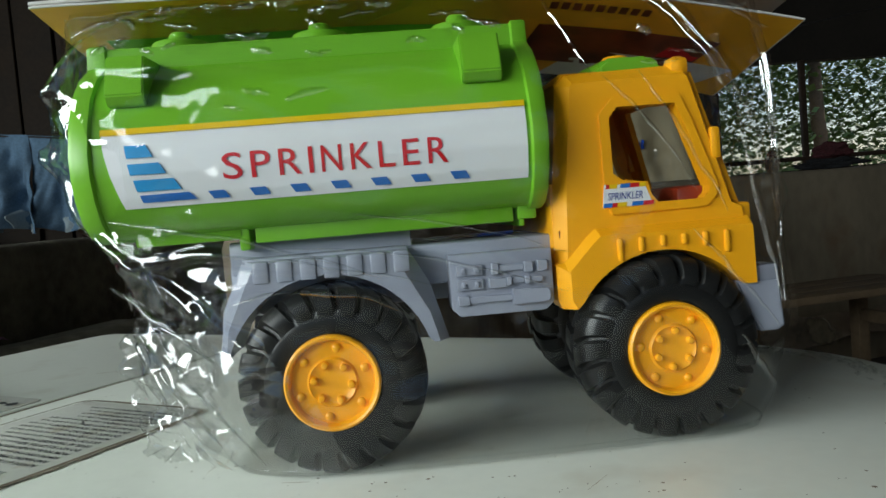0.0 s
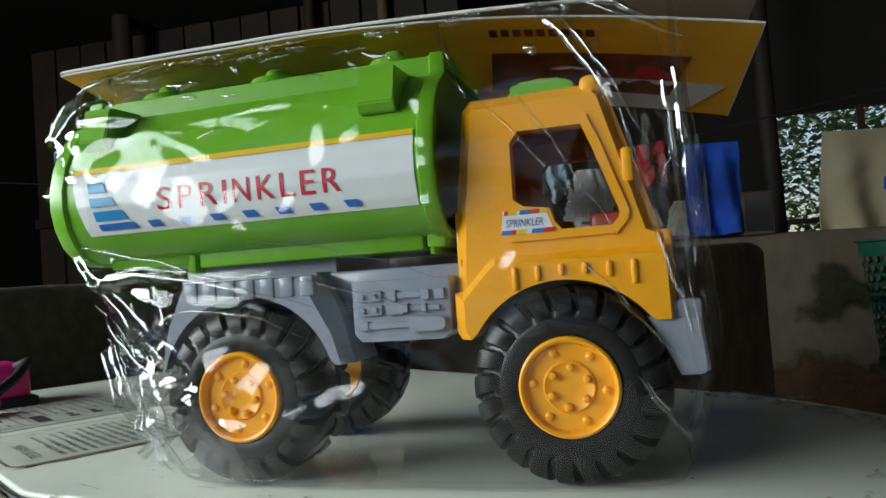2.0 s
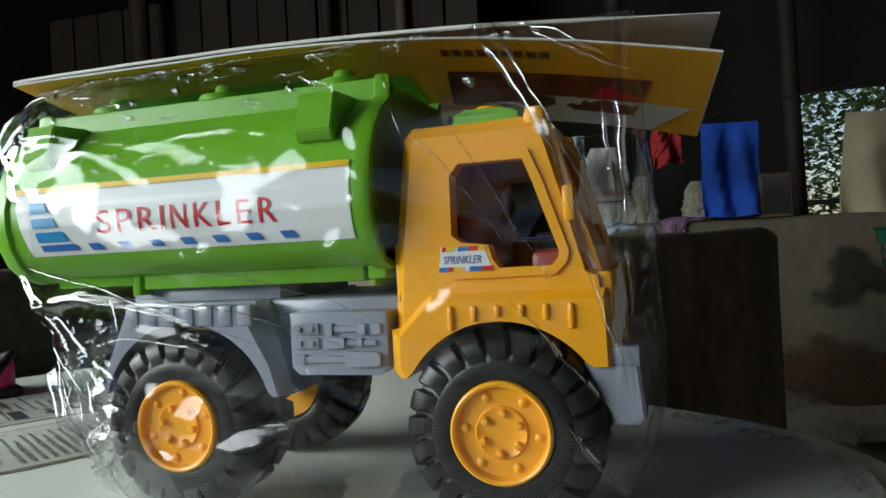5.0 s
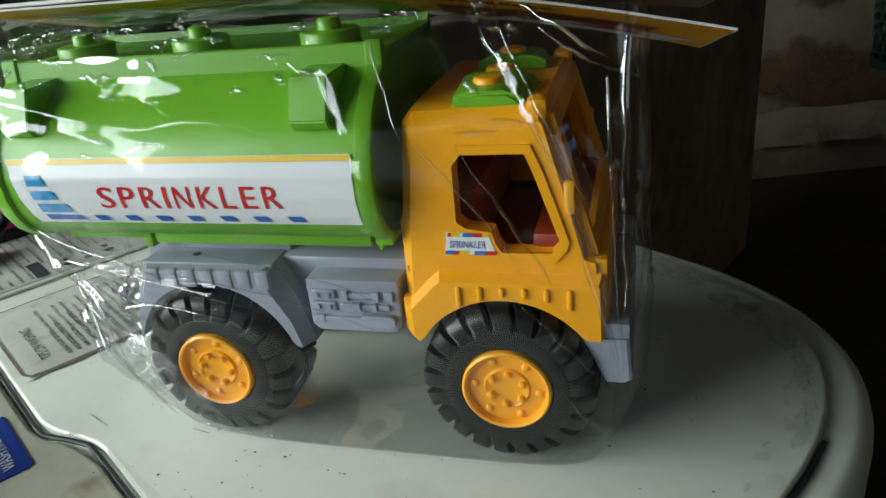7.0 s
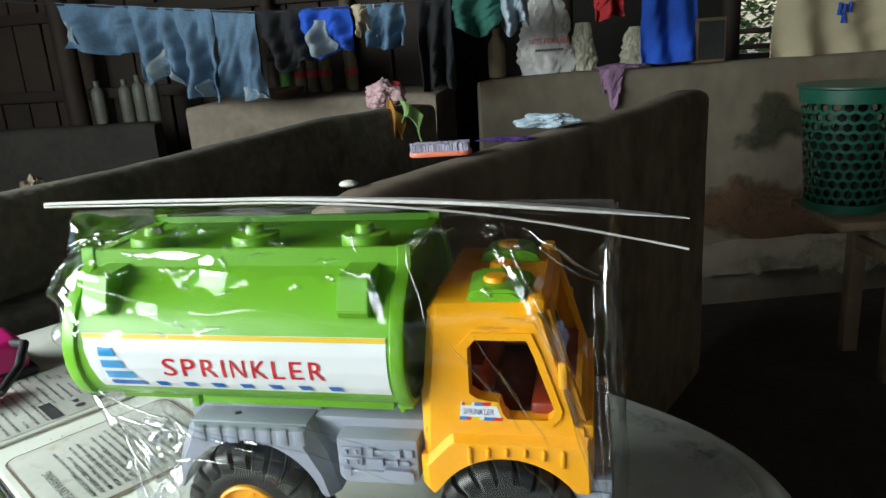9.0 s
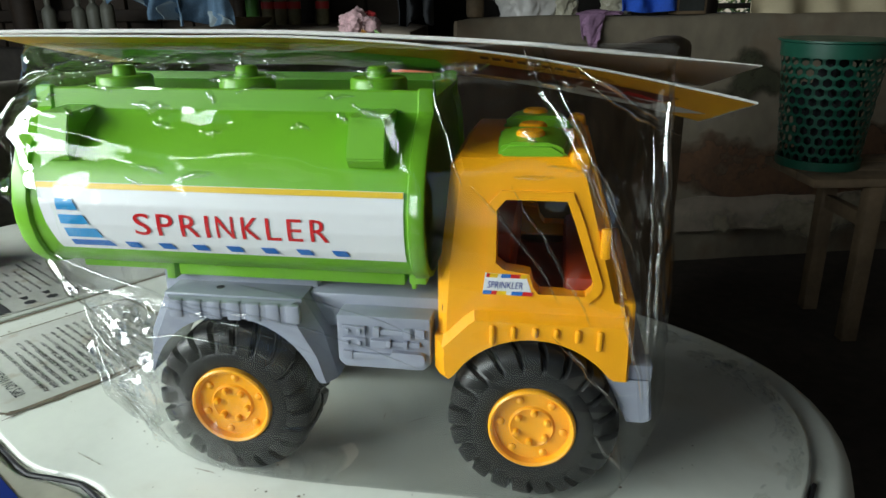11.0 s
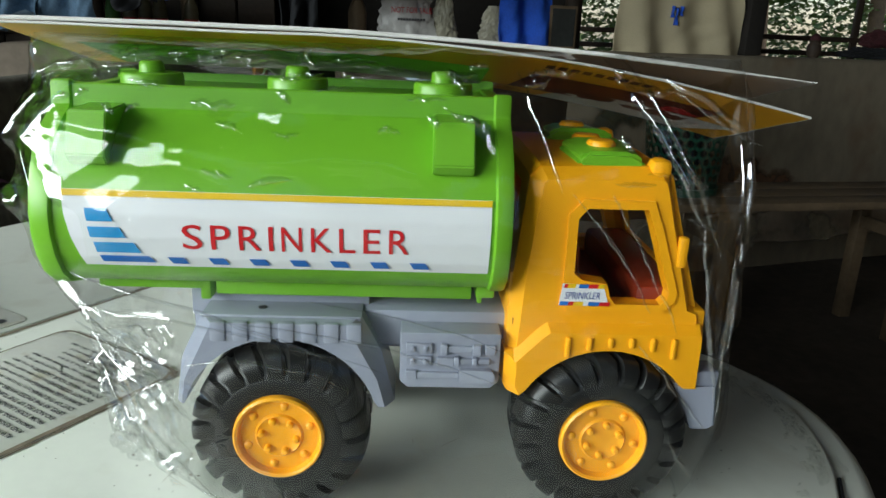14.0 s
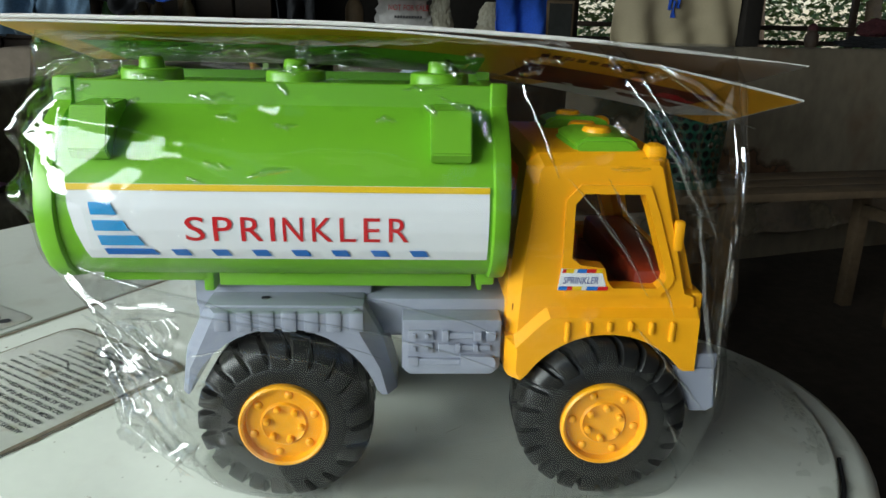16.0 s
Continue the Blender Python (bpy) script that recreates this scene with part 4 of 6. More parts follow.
UPPER = [(0.1305, 0.098), (0.1400, 0.1060), (0.1540, 0.1180), (0.2440, 0.118), (0.2425, 0.1315), (0.2385, 0.1330), (0.2180, 0.2090), (0.2130, 0.2135), (0.1450, 0.2120), (0.1390, 0.2060), (0.1330, 0.150)]
WINDOW = [(0.1715, 0.1905), (0.2055, 0.1905), (0.2100, 0.1790), (0.2225, 0.1420), (0.2215, 0.1385), (0.2180, 0.1350), (0.1915, 0.1350), (0.1880, 0.1395), (0.1860, 0.1470),
          (0.1715, 0.1490), (0.1665, 0.1530), (0.1665, 0.1845)]
WIN_OUT = [(0.1690, 0.1955), (0.2085, 0.1955), (0.2150, 0.1800), (0.2275, 0.1420), (0.2260, 0.1365), (0.2200, 0.1305), (0.1880, 0.1300), (0.1640, 0.1300), (0.1610, 0.1400), (0.1610, 0.1870)]
LOWER = [(0.1300, 0.0830), (0.1325, 0.0785), (0.1390, 0.0785)] + arc(0.1900, 0.0525, 0.0555, 148, 38, 20) + [(0.2370, 0.0845), (0.2470, 0.0845), (0.2465, 0.1190), (0.2440, 0.1230),
         (0.1535, 0.1230), (0.1480, 0.1185), (0.1350, 0.1050), (0.1300, 0.1040)]
for s in (1, -1):
    dist = [0.0, 0.0, 0.0, 0.0020, 0.0030, 0.0040, 0.0050, 0.0065, 0.0065, 0.0070, 0.0060]
    bm = chamfered(UPPER, dist, lambda p, q, dd, s=s: (p, -s * (side_y(q) - dd), q), 0.0075, 0.011, WINDOW)
    side = part("side_panel", bm, ORANGE, cab, smooth=22)
    bm = bmesh.new()
    prism(bm, WIN_OUT, lambda p, q, dd, s=s: (p, -s * (side_y(q) - dd), q), -0.0016, 0.001, holes=[WINDOW])
    part("window_frame", bm, ORANGE, side)
    dist = [0.0060, 0.0, 0.0] + [0.0] * 20 + [0.0, 0.0, 0.0030, 0.0035, 0.0045, 0.0045, 0.0045, 0.0060, 0.0065]
    bm = chamfered(LOWER, dist[:len(LOWER)], lambda p, q, dd, s=s: (p, -s * (0.0808 - dd), q), 0.0070, 0.028)
    guard = part("front_mudguard", bm, ORANGE, cab, smooth=22)
    for k in range(6):
        x = 0.1655 + k * 0.0124
        z0 = 0.1035 + (0.0045 if k in (1, 4) else 0.0065 if k in (2, 3) else 0.0)
        bm = new_box(x - 0.0016, x + 0.0016, *sorted((-s * 0.0790, -s * 0.0828)), z0, 0.1165, bevel=0.0014)
        part("rib", bm, ORANGE, guard)
    # mirror nub
    bm = new_box(0.2250, 0.2310, *sorted((-s * 0.0690, -s * 0.0745)), 0.1570, 0.1755, bevel=0.0018)
    part("mirror", bm, ORANGE, side)
# roof, crowned, with chamfered edges
bm = bmesh.new()
roof_rows = [(-0.0655, 0.2120), (-0.0620, 0.2132), (-0.0560, 0.2138), (0.0, 0.2145), (0.0560, 0.2138), (0.0620, 0.2132), (0.0655, 0.2120)]
vs = [[bm.verts.new((x, y * k, z - dz)) for y, z in roof_rows] for x, k, dz in ((0.1385, 0.98, 0.006), (0.1440, 0.98, 0.0), (0.2140, 0.98, 0.0), (0.2190, 0.98, 0.006))]
for a, b in zip(vs, vs[1:]):
    for i in range(6):
        bm.faces.new((a[i], a[i + 1], b[i + 1], b[i]))
part("roof", thicken(bm, 0.003), ORANGE, cab, smooth=25)
part("rear_wall", new_box(0.1310, 0.1350, -0.066, 0.066, 0.085, 0.150, bevel=0.001), ORANGE, cab)
bm = bmesh.new()
prism(bm, [(-0.0664, 0.150), (0.0664, 0.150), (0.0642, 0.208), (-0.0642, 0.208)], lambda p, q, dd: (0.133 + (q - 0.15) * 0.12 + dd, p, q), 0.0, 0.004, holes=[[(-0.040, 0.160), (0.040, 0.160), (0.036, 0.198), (-0.036, 0.198)]])
part("rear_frame", bm, ORANGE, cab)
bm = bmesh.new()
prism(bm, [(-0.0672, 0.131), (0.0672, 0.131), (0.0640, 0.2090), (-0.0640, 0.2090)], lambda p, q, dd: (0.2425 - (q - 0.131) * 0.29 - dd, p, q), 0.0, 0.004, holes=[[(-0.060, 0.143), (0.060, 0.143), (0.050, 0.2), (-0.050, 0.2)]])
part("windscreen_frame", bm, ORANGE, cab)
part("nose", new_box(0.238, 0.2475, -0.072, 0.072, 0.085, 0.131, bevel=0.002), ORANGE, cab)
part("cab_floor", new_box(0.134, 0.240, -0.070, 0.070, 0.119, 0.123), DARKRED, cab)
part("dashboard", new_box(0.206, 0.236, -0.066, 0.066, 0.123, 0.143, bevel=0.004), DARKRED, cab, "dark red dashboard")
part("seat", new_box(0.140, 0.175, -0.055, 0.055, 0.124, 0.165, bevel=0.006), DARKRED, cab, "dark red seat bench")
# roof beacons: two green housings with orange knobs
for s in (1, -1):
    bm = bmesh.new()
    prism(bm, [(0.1640, 0.2105), (0.2090, 0.2105), (0.2080, 0.2160), (0.1990, 0.2205), (0.1690, 0.2205), (0.1620, 0.2160)], xz, -s * 0.062, -s * 0.019)
    for v in bm.verts:
        v.co.z += 0.003 * (1 - abs(v.co.y) / 0.06)
        v.co.x += (0.1815 - v.co.x) * 0.16 * (abs(v.co.y) > 0.05)
    bmesh.ops.bevel(bm, geom=bm.edges[:], offset=0.0022, segments=2, affect="EDGES")
    beacon = part("roof_beacon", bm, GREEN, cab, "light green roof housing with an orange knob")
    bm = bmesh.new()
    lathe(bm, [(0.0085, 0.217), (0.0085, 0.2225), (0.0072, 0.2242), (0.003, 0.2246)], 20, lambda r, h, a: (0.1830 + r * math.cos(a), -s * 0.041 + r * math.sin(a), h))
    part("beacon_knob", bm, ORANGE, beacon)
bm = bmesh.new()
lathe(bm, [(0.009, 0.212), (0.009, 0.2205), (0.0074, 0.2222), (0.003, 0.2226)], 20, lambda r, h, a: (0.1830 + r * math.cos(a), -0.004 + r * math.sin(a), h))
part("roof_knob", bm, ORANGE, cab)
for y in (-0.062, 0.062):
    bm = new_box(0.2060, 0.2180, y - 0.007, y + 0.007, 0.2060, 0.2180, bevel=0.004)
    part("marker_lamp", bm, ORANGE, cab)
# cab sticker with coloured corners
z0 = 0.1340


def on_side(p, q, d=0.0002):
    return (0.1590 + p, -side_y(z0 + q) - 0.0016 - d, z0 + q)


bm = bmesh.new()
prism(bm, [(0.0, 0.0), (0.0290, 0.0), (0.0250, 0.0120), (0.0015, 0.0130)], lambda p, q, dd: on_side(p, q, dd), -0.0004, 0.0004)
plate = part("cab_sticker", bm, STICKER, cab, "small white name sticker with red, blue and yellow blocks", 0)
bm = text_mesh("SPRINKLER", 0.0042, 0.0205)
part("lettering", mapped(bm, lambda p, q: on_side(0.0028 + p + q * 0.15, 0.0040 + q, 0.0007)), NAVY, plate, smooth=0)
for a, b, zz, m in ((0.0, 0.005, 0.0, BLUE), (0.005, 0.008, 0.0, RED), (0.008, 0.0135, 0.0, YELLOW), (0.0165, 0.023, 0.0, BLUE), (0.023, 0.0290, 0.0, RED),
                    (0.002, 0.004, 0.0105, RED), (0.004, 0.0085, 0.0105, YELLOW), (0.0105, 0.016, 0.0105, BLUE), (0.016, 0.0215, 0.0105, RED), (0.0215, 0.0252, 0.0105, YELLOW)):
    bm = bmesh.new()
    flat(bm, [(a, zz), (b, zz), (b + 0.0006, zz + 0.0024), (a + 0.0006, zz + 0.0024)], lambda p, q: on_side(p, q, 0.0007))
    part("colour_block", bm, m, plate, smooth=0)


# wheels
def make_wheel():
    w = new("wheel")
    w.empty_display_size = 0.02
    w.parent = truck
    ax = lambda r, h, a: (r * math.cos(a), h, r * math.sin(a))
    # tyre: one skin, its tread cut by slanted grooves
    profile = [(0.0225, 0.0262, 0.0225, 0.0262), (0.0242, 0.0272, 0.0242, 0.0272), (0.0248, 0.0290, 0.0248, 0.0290), (0.0248, 0.0355, 0.0248, 0.0355), (0.0243, 0.0366, 0.0243, 0.0366),
               (0.0247, 0.0398, 0.0236, 0.0394), (0.0246, 0.0426, 0.0218, 0.0416), (0.0236, 0.0465, 0.0203, 0.0444), (0.0216, 0.0496, 0.0188, 0.0466), (0.0190, 0.0513, 0.0170, 0.0480),
               (0.0150, 0.0522, 0.0144, 0.0488), (0.0030, 0.0523, 0.0030, 0.0490), (0.0022, 0.0486, 0.0022, 0.0484)]
    profile = profile + [(-h_, a_, -g_, b_) for h_, a_, g_, b_ in reversed(profile)]
    bm = bmesh.new()
    n = 21
    rings = []
    for h_, lug, deep, groove in profile:
        skew = (0.022 - abs(h_)) * 7.0 + (math.pi / n if h_ < 0 else 0.0) - 3.2 * max(0.0, 0.0462 - lug) * (lug > 0.037)
        ring = []
        for i in range(n):
            for f_, top in ((0.0, 0.5), (0.06, 1), (0.39, 1.03), (0.72, 1), (0.78, 0.5), (0.83, 0), (0.95, 0)):
                ring.append(bm.verts.new(ax(groove + (lug - groove) * top, deep + (h_ - deep) * top, 2 * math.pi * (i + f_) / n + skew)))
        rings.append(ring)
    m = len(rings[0])
    for k, a in enumerate(rings):
        b = rings[(k + 1) % len(rings)]
        for i in range(m):
            bm.faces.new((a[i], a[(i + 1) % m], b[(i + 1) % m], b[i]))
    part("tyre", bm, TYRE, w, "black ribbed plastic tyre", 30)
    bm = bmesh.new()
    lathe(bm, [(0.0265, -0.0225), (0.0262, -0.0262), (0.0250, -0.0272), (0.0236, -0.0265), (0.0222, -0.0215), (0.0165, -0.0205), (0.0145, -0.0210), (0.0137, -0.0232), (0.0128, -0.0240), (0.0118, -0.0232), (0.0075, -0.0226),
               (0.0030, -0.0224)], 48, ax)
    for i in range(6):
        a = 2 * math.pi * (i + 0.25) / 6
        for rad, r0, h0, ph in ((0.0102, 0.0021, -0.0262, 0), (0.0190, 0.0025, -0.0242, 0.52)):
            c = Vector((rad * math.cos(a + ph), 0, rad * math.sin(a + ph)))
            lathe(bm, [(r0, -0.020), (r0, h0 + 0.0008), (r0 * 0.7, h0), (r0 * 0.2, h0 - 0.0002)], 12, lambda r, h, t, c=c: (c.x + r * math.cos(t), h, c.z + r * math.sin(t)))
    lathe(bm, [(0.0250, 0.0), (0.0250, 0.022), (0.010, 0.022)], 24, ax)
    part("rim", bm, ORANGE, w, "orange moulded rim with bolt heads")
    return w


wheel = make_wheel()
wheel.matrix_basis = pose(0.0, -0.0625, 0.0525, 0, 25, 0)
for x, y, turn, spin in ((0.1905, -0.0625, 0, -8), (0.0, 0.0625, 180, 40), (0.1905, 0.0625, 180, 10)):
    copy_thing(wheel, pose(x, y, 0.0525, 0, spin, turn))
for x in (0.0, 0.1905):
    bm = bmesh.new()
    lathe(bm, [(0.004, -0.06), (0.004, 0.06)], 12, lambda r, h, a, x=x: (x + r * math.cos(a), h, 0.0525 + r * math.sin(a)))
    part("axle", bm, TYRE, truck)

# ---------------------------------------------------------------- header card and clear bag
card = thing("header_card", pose(0, 0, 0), "folded cardboard header with orange print lying back over the bag", "packaging card")


def card_sheet(lower):
    def f(u, v):
        x = -0.158 + 0.465 * u + (0.5 - u) * 0.02 * v
        y = -0.037 + 0.110 * v
        if lower:
            z = 0.2765 - 0.036 * max(0, u - 0.35) ** 2 / 0.4225 - 0.025 * v - 0.003 * u * v
        else:
            z = 0.2800 - 0.023 * max(0, u - 0.2) ** 2 / 0.64 - 0.024 * v + 0.004 * u
        return (x, y, z + 0.0006 * fbm((u * 5, v * 2, 0), 1))
    return f


bm = bmesh.new()
grid(bm, 40, 8, card_sheet(False))
part("upper_sheet", thicken(bm, 0.0007), CARD, card, "white card sheet")
bm = bmesh.new()


def lip(u, v):
    """The front edge of the upper sheet, bent down towards the lower one."""
    a, b = Vector(card_sheet(False)(u, 0)), Vector(card_sheet(True)(u, 0))
    drop = min(0.0024, max(0.0008, (a.z - b.z) * 0.8)) * min(1.0, (1 - u) * 5 + 0.15)
    return (a.x, a.y - 0.0012 * math.sin(v * 2.6), a.z - drop * v)


grid(bm, 60, 4, lip)
part("bent_edge", thicken(bm, 0.0005), CARD, card, "creased white front edge")
bm = bmesh.new()
grid(bm, 40, 8, card_sheet(True))
lower = part("lower_sheet", thicken(bm, 0.0007), CARD_PRINT, card, "orange printed card sheet")
bm = bmesh.new()
tube(bm, [card_sheet(True)(k / 40, -0.004) for k in range(41)] + [card_sheet(True)(1.001, k / 8) for k in range(1, 9)], 0.0008, 6)
part("cut_edge", bm, CARD, lower, "white cut edge")


def card_patch(u0, u1, v0, v1, mat, name, label="", slant=0.0):
    g = card_sheet(True)
    bm = bmesh.new()

    def f(a, b):
        x, y, z = g(u0 + (u1 - u0) * a + slant * b, v0 + (v1 - v0) * b)
        return (x, y, z - 0.0012)
    grid(bm, 12, 3, f)
    return part(name, bm, mat, lower, label, 60)


BROWN_PRINT = material("brown_red_print", (0.30, 0.07, 0.03), 0.35, vary=0.8, scale=40, bump=0)
card_patch(0.66, 0.93, 0.34, 0.80, BROWN_PRINT, "picture_print", "red and brown printed picture", -0.02)
# this green also puts the film's greenish reflection into the card's colour
card_patch(0.05, 0.60, 0.38, 0.97, GREEN, "green_band", "green band, part print and part painted reflection of the film")
card_patch(0.74, 0.985, 0.62, 0.99, CARD, "white_print", "white printed corner", -0.05)
card_patch(0.865, 0.925, 0.47, 0.60, RED, "red_print_bar", "", -0.01)
for k in range(9):
    card_patch(0.665 + 0.016 * k, 0.676 + 0.016 * k, 0.10, 0.17, BROWN_PRINT, "print_bar")

# the bag: rings from the wheels up to the card
RINGS = [(0.0020, -0.066, 0.248, 0.000, 0.0915), (0.020, -0.085, 0.256, 0.0, 0.0935), (0.060, -0.108, 0.266, 0.0, 0.095), (0.090, -0.112, 0.267, 0.0, 0.094), (0.120, -0.118, 0.266, 0.0, 0.095),
         (0.150, -0.134, 0.265, 0.0, 0.097), (0.187, -0.146, 0.263, 0.0, 0.0985), (0.210, -0.144, 0.262, -0.002, 0.094), (0.235, -0.141, 0.262, -0.005, 0.079), (0.252, -0.139, 0.261, -0.014, 0.060),
         (0.264, -0.138, 0.261, -0.024, 0.034), (0.272, -0.137, 0.261, -0.033, 0.006)]


def ring_at(z):
    for a, b in zip(RINGS, RINGS[1:]):
        if z <= b[0]:
            t = (z - a[0]) / (b[0] - a[0])
            t = t * t * (3 - 2 * t) * 0.4 + t * 0.6
            return [a[i] + (b[i] - a[i]) * t for i in range(5)]
    return list(RINGS[-1])


def near_line(p, q, line):
    """Distance from (p, q) to a bent line, and how far along it."""
    best = 9.0
    P = Vector((p, q))
    for a, b in zip(line, line[1:]):
        A, B = Vector(a), Vector(b)
        t = max(0, min(1, (P - A).dot(B - A) / (B - A).length_squared))
        best = min(best, (P - A - (B - A) * t).length)
    return best


FOLDS = [([(0.180, 0.272), (0.206, 0.235), (0.224, 0.200), (0.243, 0.150), (0.256, 0.085)], 0.0065, 0.0035),
         ([(0.190, 0.272), (0.216, 0.240), (0.238, 0.195), (0.256, 0.130)], 0.004, 0.0022),
         ([(-0.135, 0.215), (-0.120, 0.235), (-0.085, 0.272)], 0.006, 0.003),
         ([(-0.140, 0.190), (-0.118, 0.140), (-0.075, 0.105), (-0.040, 0.075)], 0.006, 0.003),
         ([(-0.120, 0.120), (-0.060, 0.128), (0.03, 0.112), (0.08, 0.085)], 0.003, 0.0025),
         ([(-0.105, 0.228), (-0.05, 0.222), (0.0, 0.214), (0.05, 0.216)], 0.0032, 0.0022),
         ([(0.10, 0.262), (0.128, 0.200), (0.128, 0.14)], 0.003, 0.003),
         ([(0.02, 0.105), (0.07, 0.085), (0.12, 0.06)], 0.003, 0.0022),
         ([(-0.07, 0.095), (-0.05, 0.02)], 0.005, 0.003), ([(-0.10, 0.08), (-0.075, 0.03)], 0.006, 0.003)]

bag = thing("clear_plastic_bag", pose(0, 0, 0), "crumpled clear plastic bag round the toy truck, full of highlights", "plastic bag")
NU, NV = 300, 110
bm = bmesh.new()


def bag_point(u, v):
    z = 0.002 + 0.270 * v
    _, x0, x1, cy, hy = ring_at(z)
    a = 2 * math.pi * u
    c, s = math.cos(a), math.sin(a)
    ex = abs(c) ** 0.62 * (1 if c > 0 else -1)
    ey = abs(s) ** 0.42 * (1 if s > 0 else -1)
    if c > 0:
        # squarer end round the bumper
        t = min(u, 1 - u) * 4
        t = 1 - t
        fi = radians(45 * t / 0.75 if t < 0.75 else 45 + 180 * (t - 0.75))
        r = (math.sin(fi) ** 8 + math.cos(fi) ** 8) ** -0.125
        ex, ey = math.sin(fi) * r, math.cos(fi) * r * (1 if s > 0 else -1)
    x, y = (x0 + x1) / 2 + ex * (x1 - x0) / 2, cy + ey * hy
    p = Vector((x, y, z))
    fade = min(1.0, v * 8) * min(1.0, (1 - v) * 9)
    end = abs(ex) ** 6
    left = min(1.0, max(0.0, -(x + 0.06) / 0.08))
    n1 = abs(noise.noise(Vector((x * 9 + z * 15, y * 9, z * 4 - x * 3)) + Vector((3.1, 0, 0))))
    n2 = abs(noise.noise(Vector((x * 30 - z * 26, y * 22 + 5, z * 12 + x * 8))))
    n3 = abs(noise.noise(Vector((x * 62 + z * 40, y * 50 + 2, z * 30))))
    out = 0.0040 * (1 - 2.4 * n1) + 0.0030 * (1 - 2.4 * n2) * (0.5 + 0.7 * left) + 0.0016 * (0.6 - n3) * (0.35 + 0.8 * end + left)
    if s < 0:
        for line, h, w in FOLDS:
            dd = near_line(x, z, line)
            if dd < 4 * w:
                out += h * math.exp(-(dd / w) ** 2)
    out = (max(out, -0.0005)) * fade
    nrm = Vector((ex * 0.6 * end, ey, 0.25 if z > 0.2 else 0.0)).normalized()
    return p + nrm * out


cols = grid(bm, NU, NV, bag_point, wrap=True)
bm.faces.new([c[0] for c in cols])
# the film is tight over the toy's side and crumpled under the card, at the rear end and at the rear foot
for f in bm.faces:
    c = f.calc_center_median()
    k = 0.010 * noise.noise(c * 30) + 0.006 * noise.noise(c * 90)
    if c.z > 0.238 + k or c.x < -0.108 + k or (c.x + 0.055 + k) * 0.8 + (c.z - 0.115) * 0.5 < 0 and c.z < 0.13:
        f.material_index = 1
film = part("film", bm, [FILM, FILM_CRUMPLED], bag, "clear wrinkled film", 180)
# loose corner of film, lying crumpled at the rear foot of the bag
bm = bmesh.new()


def flap(u, v):
    x = -0.060 - 0.070 * u - 0.012 * v
    z = 0.004 + 0.100 * v * (0.4 + 0.6 * (1 - u * 0.5))
    y = -0.070 + 0.060 * u + 0.02 * v + 0.012 * noise.noise(Vector((u * 3, v * 4, 1.5))) + 0.004 * noise.noise(Vector((u * 9, v * 10, 4.5)))
    return (x + 0.012 * noise.noise(Vector((v * 6, u * 4, 9))), y, z + 0.004 * noise.noise(Vector((u * 14, v * 9, 2))))


grid(bm, 46, 50, flap)
part("loose_corner", bm, FILM_CRUMPLED, bag, "", 180)
bm = bmesh.new()
tube(bm, [flap(1, k / 24) for k in range(25)] + [flap(1 - k / 16, 1) for k in range(1, 17)], 0.0007, 6)
part("corner_edge", bm, FILM, bag, "", 180)
# welded side seams: narrow flanges standing out from both ends
for side in (0, 1):
    bm = bmesh.new()

    def flange(u, v):
        z = 0.004 + 0.266 * v
        _, x0, x1, cy, hy = ring_at(z)
        x = x1 - 0.002 if side else x0 + 0.002
        out = ((0.005 if side else 0.006) + 0.0006 * math.sin(v * 23)) * (1 if side else -1) * u
        return (x + out, cy + 0.0015 * math.sin(v * 31 + 2 * side) * u + 0.004 * noise.noise(Vector((v * 5, u, side))), z + 0.001 * noise.noise(Vector((v * 14, u * 2, 3))))
    grid(bm, 4, 90, flange)
    part("side_seam", bm, FILM_SEAM, bag, "", 180)
    bm = bmesh.new()
    tube(bm, [flange(1, k / 90) for k in range(91)], 0.0007, 6)
    part("seam_edge", bm, FILM, bag, "", 180)
# lower front edge of the film on the lid
bm = bmesh.new()
tube(bm, [bag_point(0.5 + k / 160, 0.012) for k in range(2, 79)], 0.0006, 6)
part("bottom_edge", bm, FILM, bag, "", 180)
# welded seam strip beside the cab and staples of the card
bm = bmesh.new()


def strip(u, v):
    line = [(0.180, 0.270), (0.206, 0.236), (0.224, 0.200), (0.241, 0.150), (0.252, 0.060)]
    k = min(3, int(v * 4))
    t = v * 4 - k
    x = line[k][0] + (line[k + 1][0] - line[k][0]) * t
    z = line[k][1] + (line[k + 1][1] - line[k][1]) * t
    _, x0, x1, cy, hy = ring_at(z)
    return (x + 0.010 * u, cy - hy * 0.97 - 0.004 + 0.006 * u + 0.003 * math.sin(v * 17 + u * 2), z + 0.003 * u)


grid(bm, 4, 60, strip)
part("seam_strip", bm, FILM_SEAM, bag, "", 180)


# sharp creases standing in the film
def front_y(x, z):
    _, x0, x1, cy, hy = ring_at(z)
    e = min(0.97, max(-0.97, (2 * x - x0 - x1) / (x1 - x0)))
    if e > 0:
        k = (1 - e ** 8) ** 0.125
    else:
        k = (1 - abs(e) ** 3.226) ** 0.21
    return cy - hy * k - 0.0045


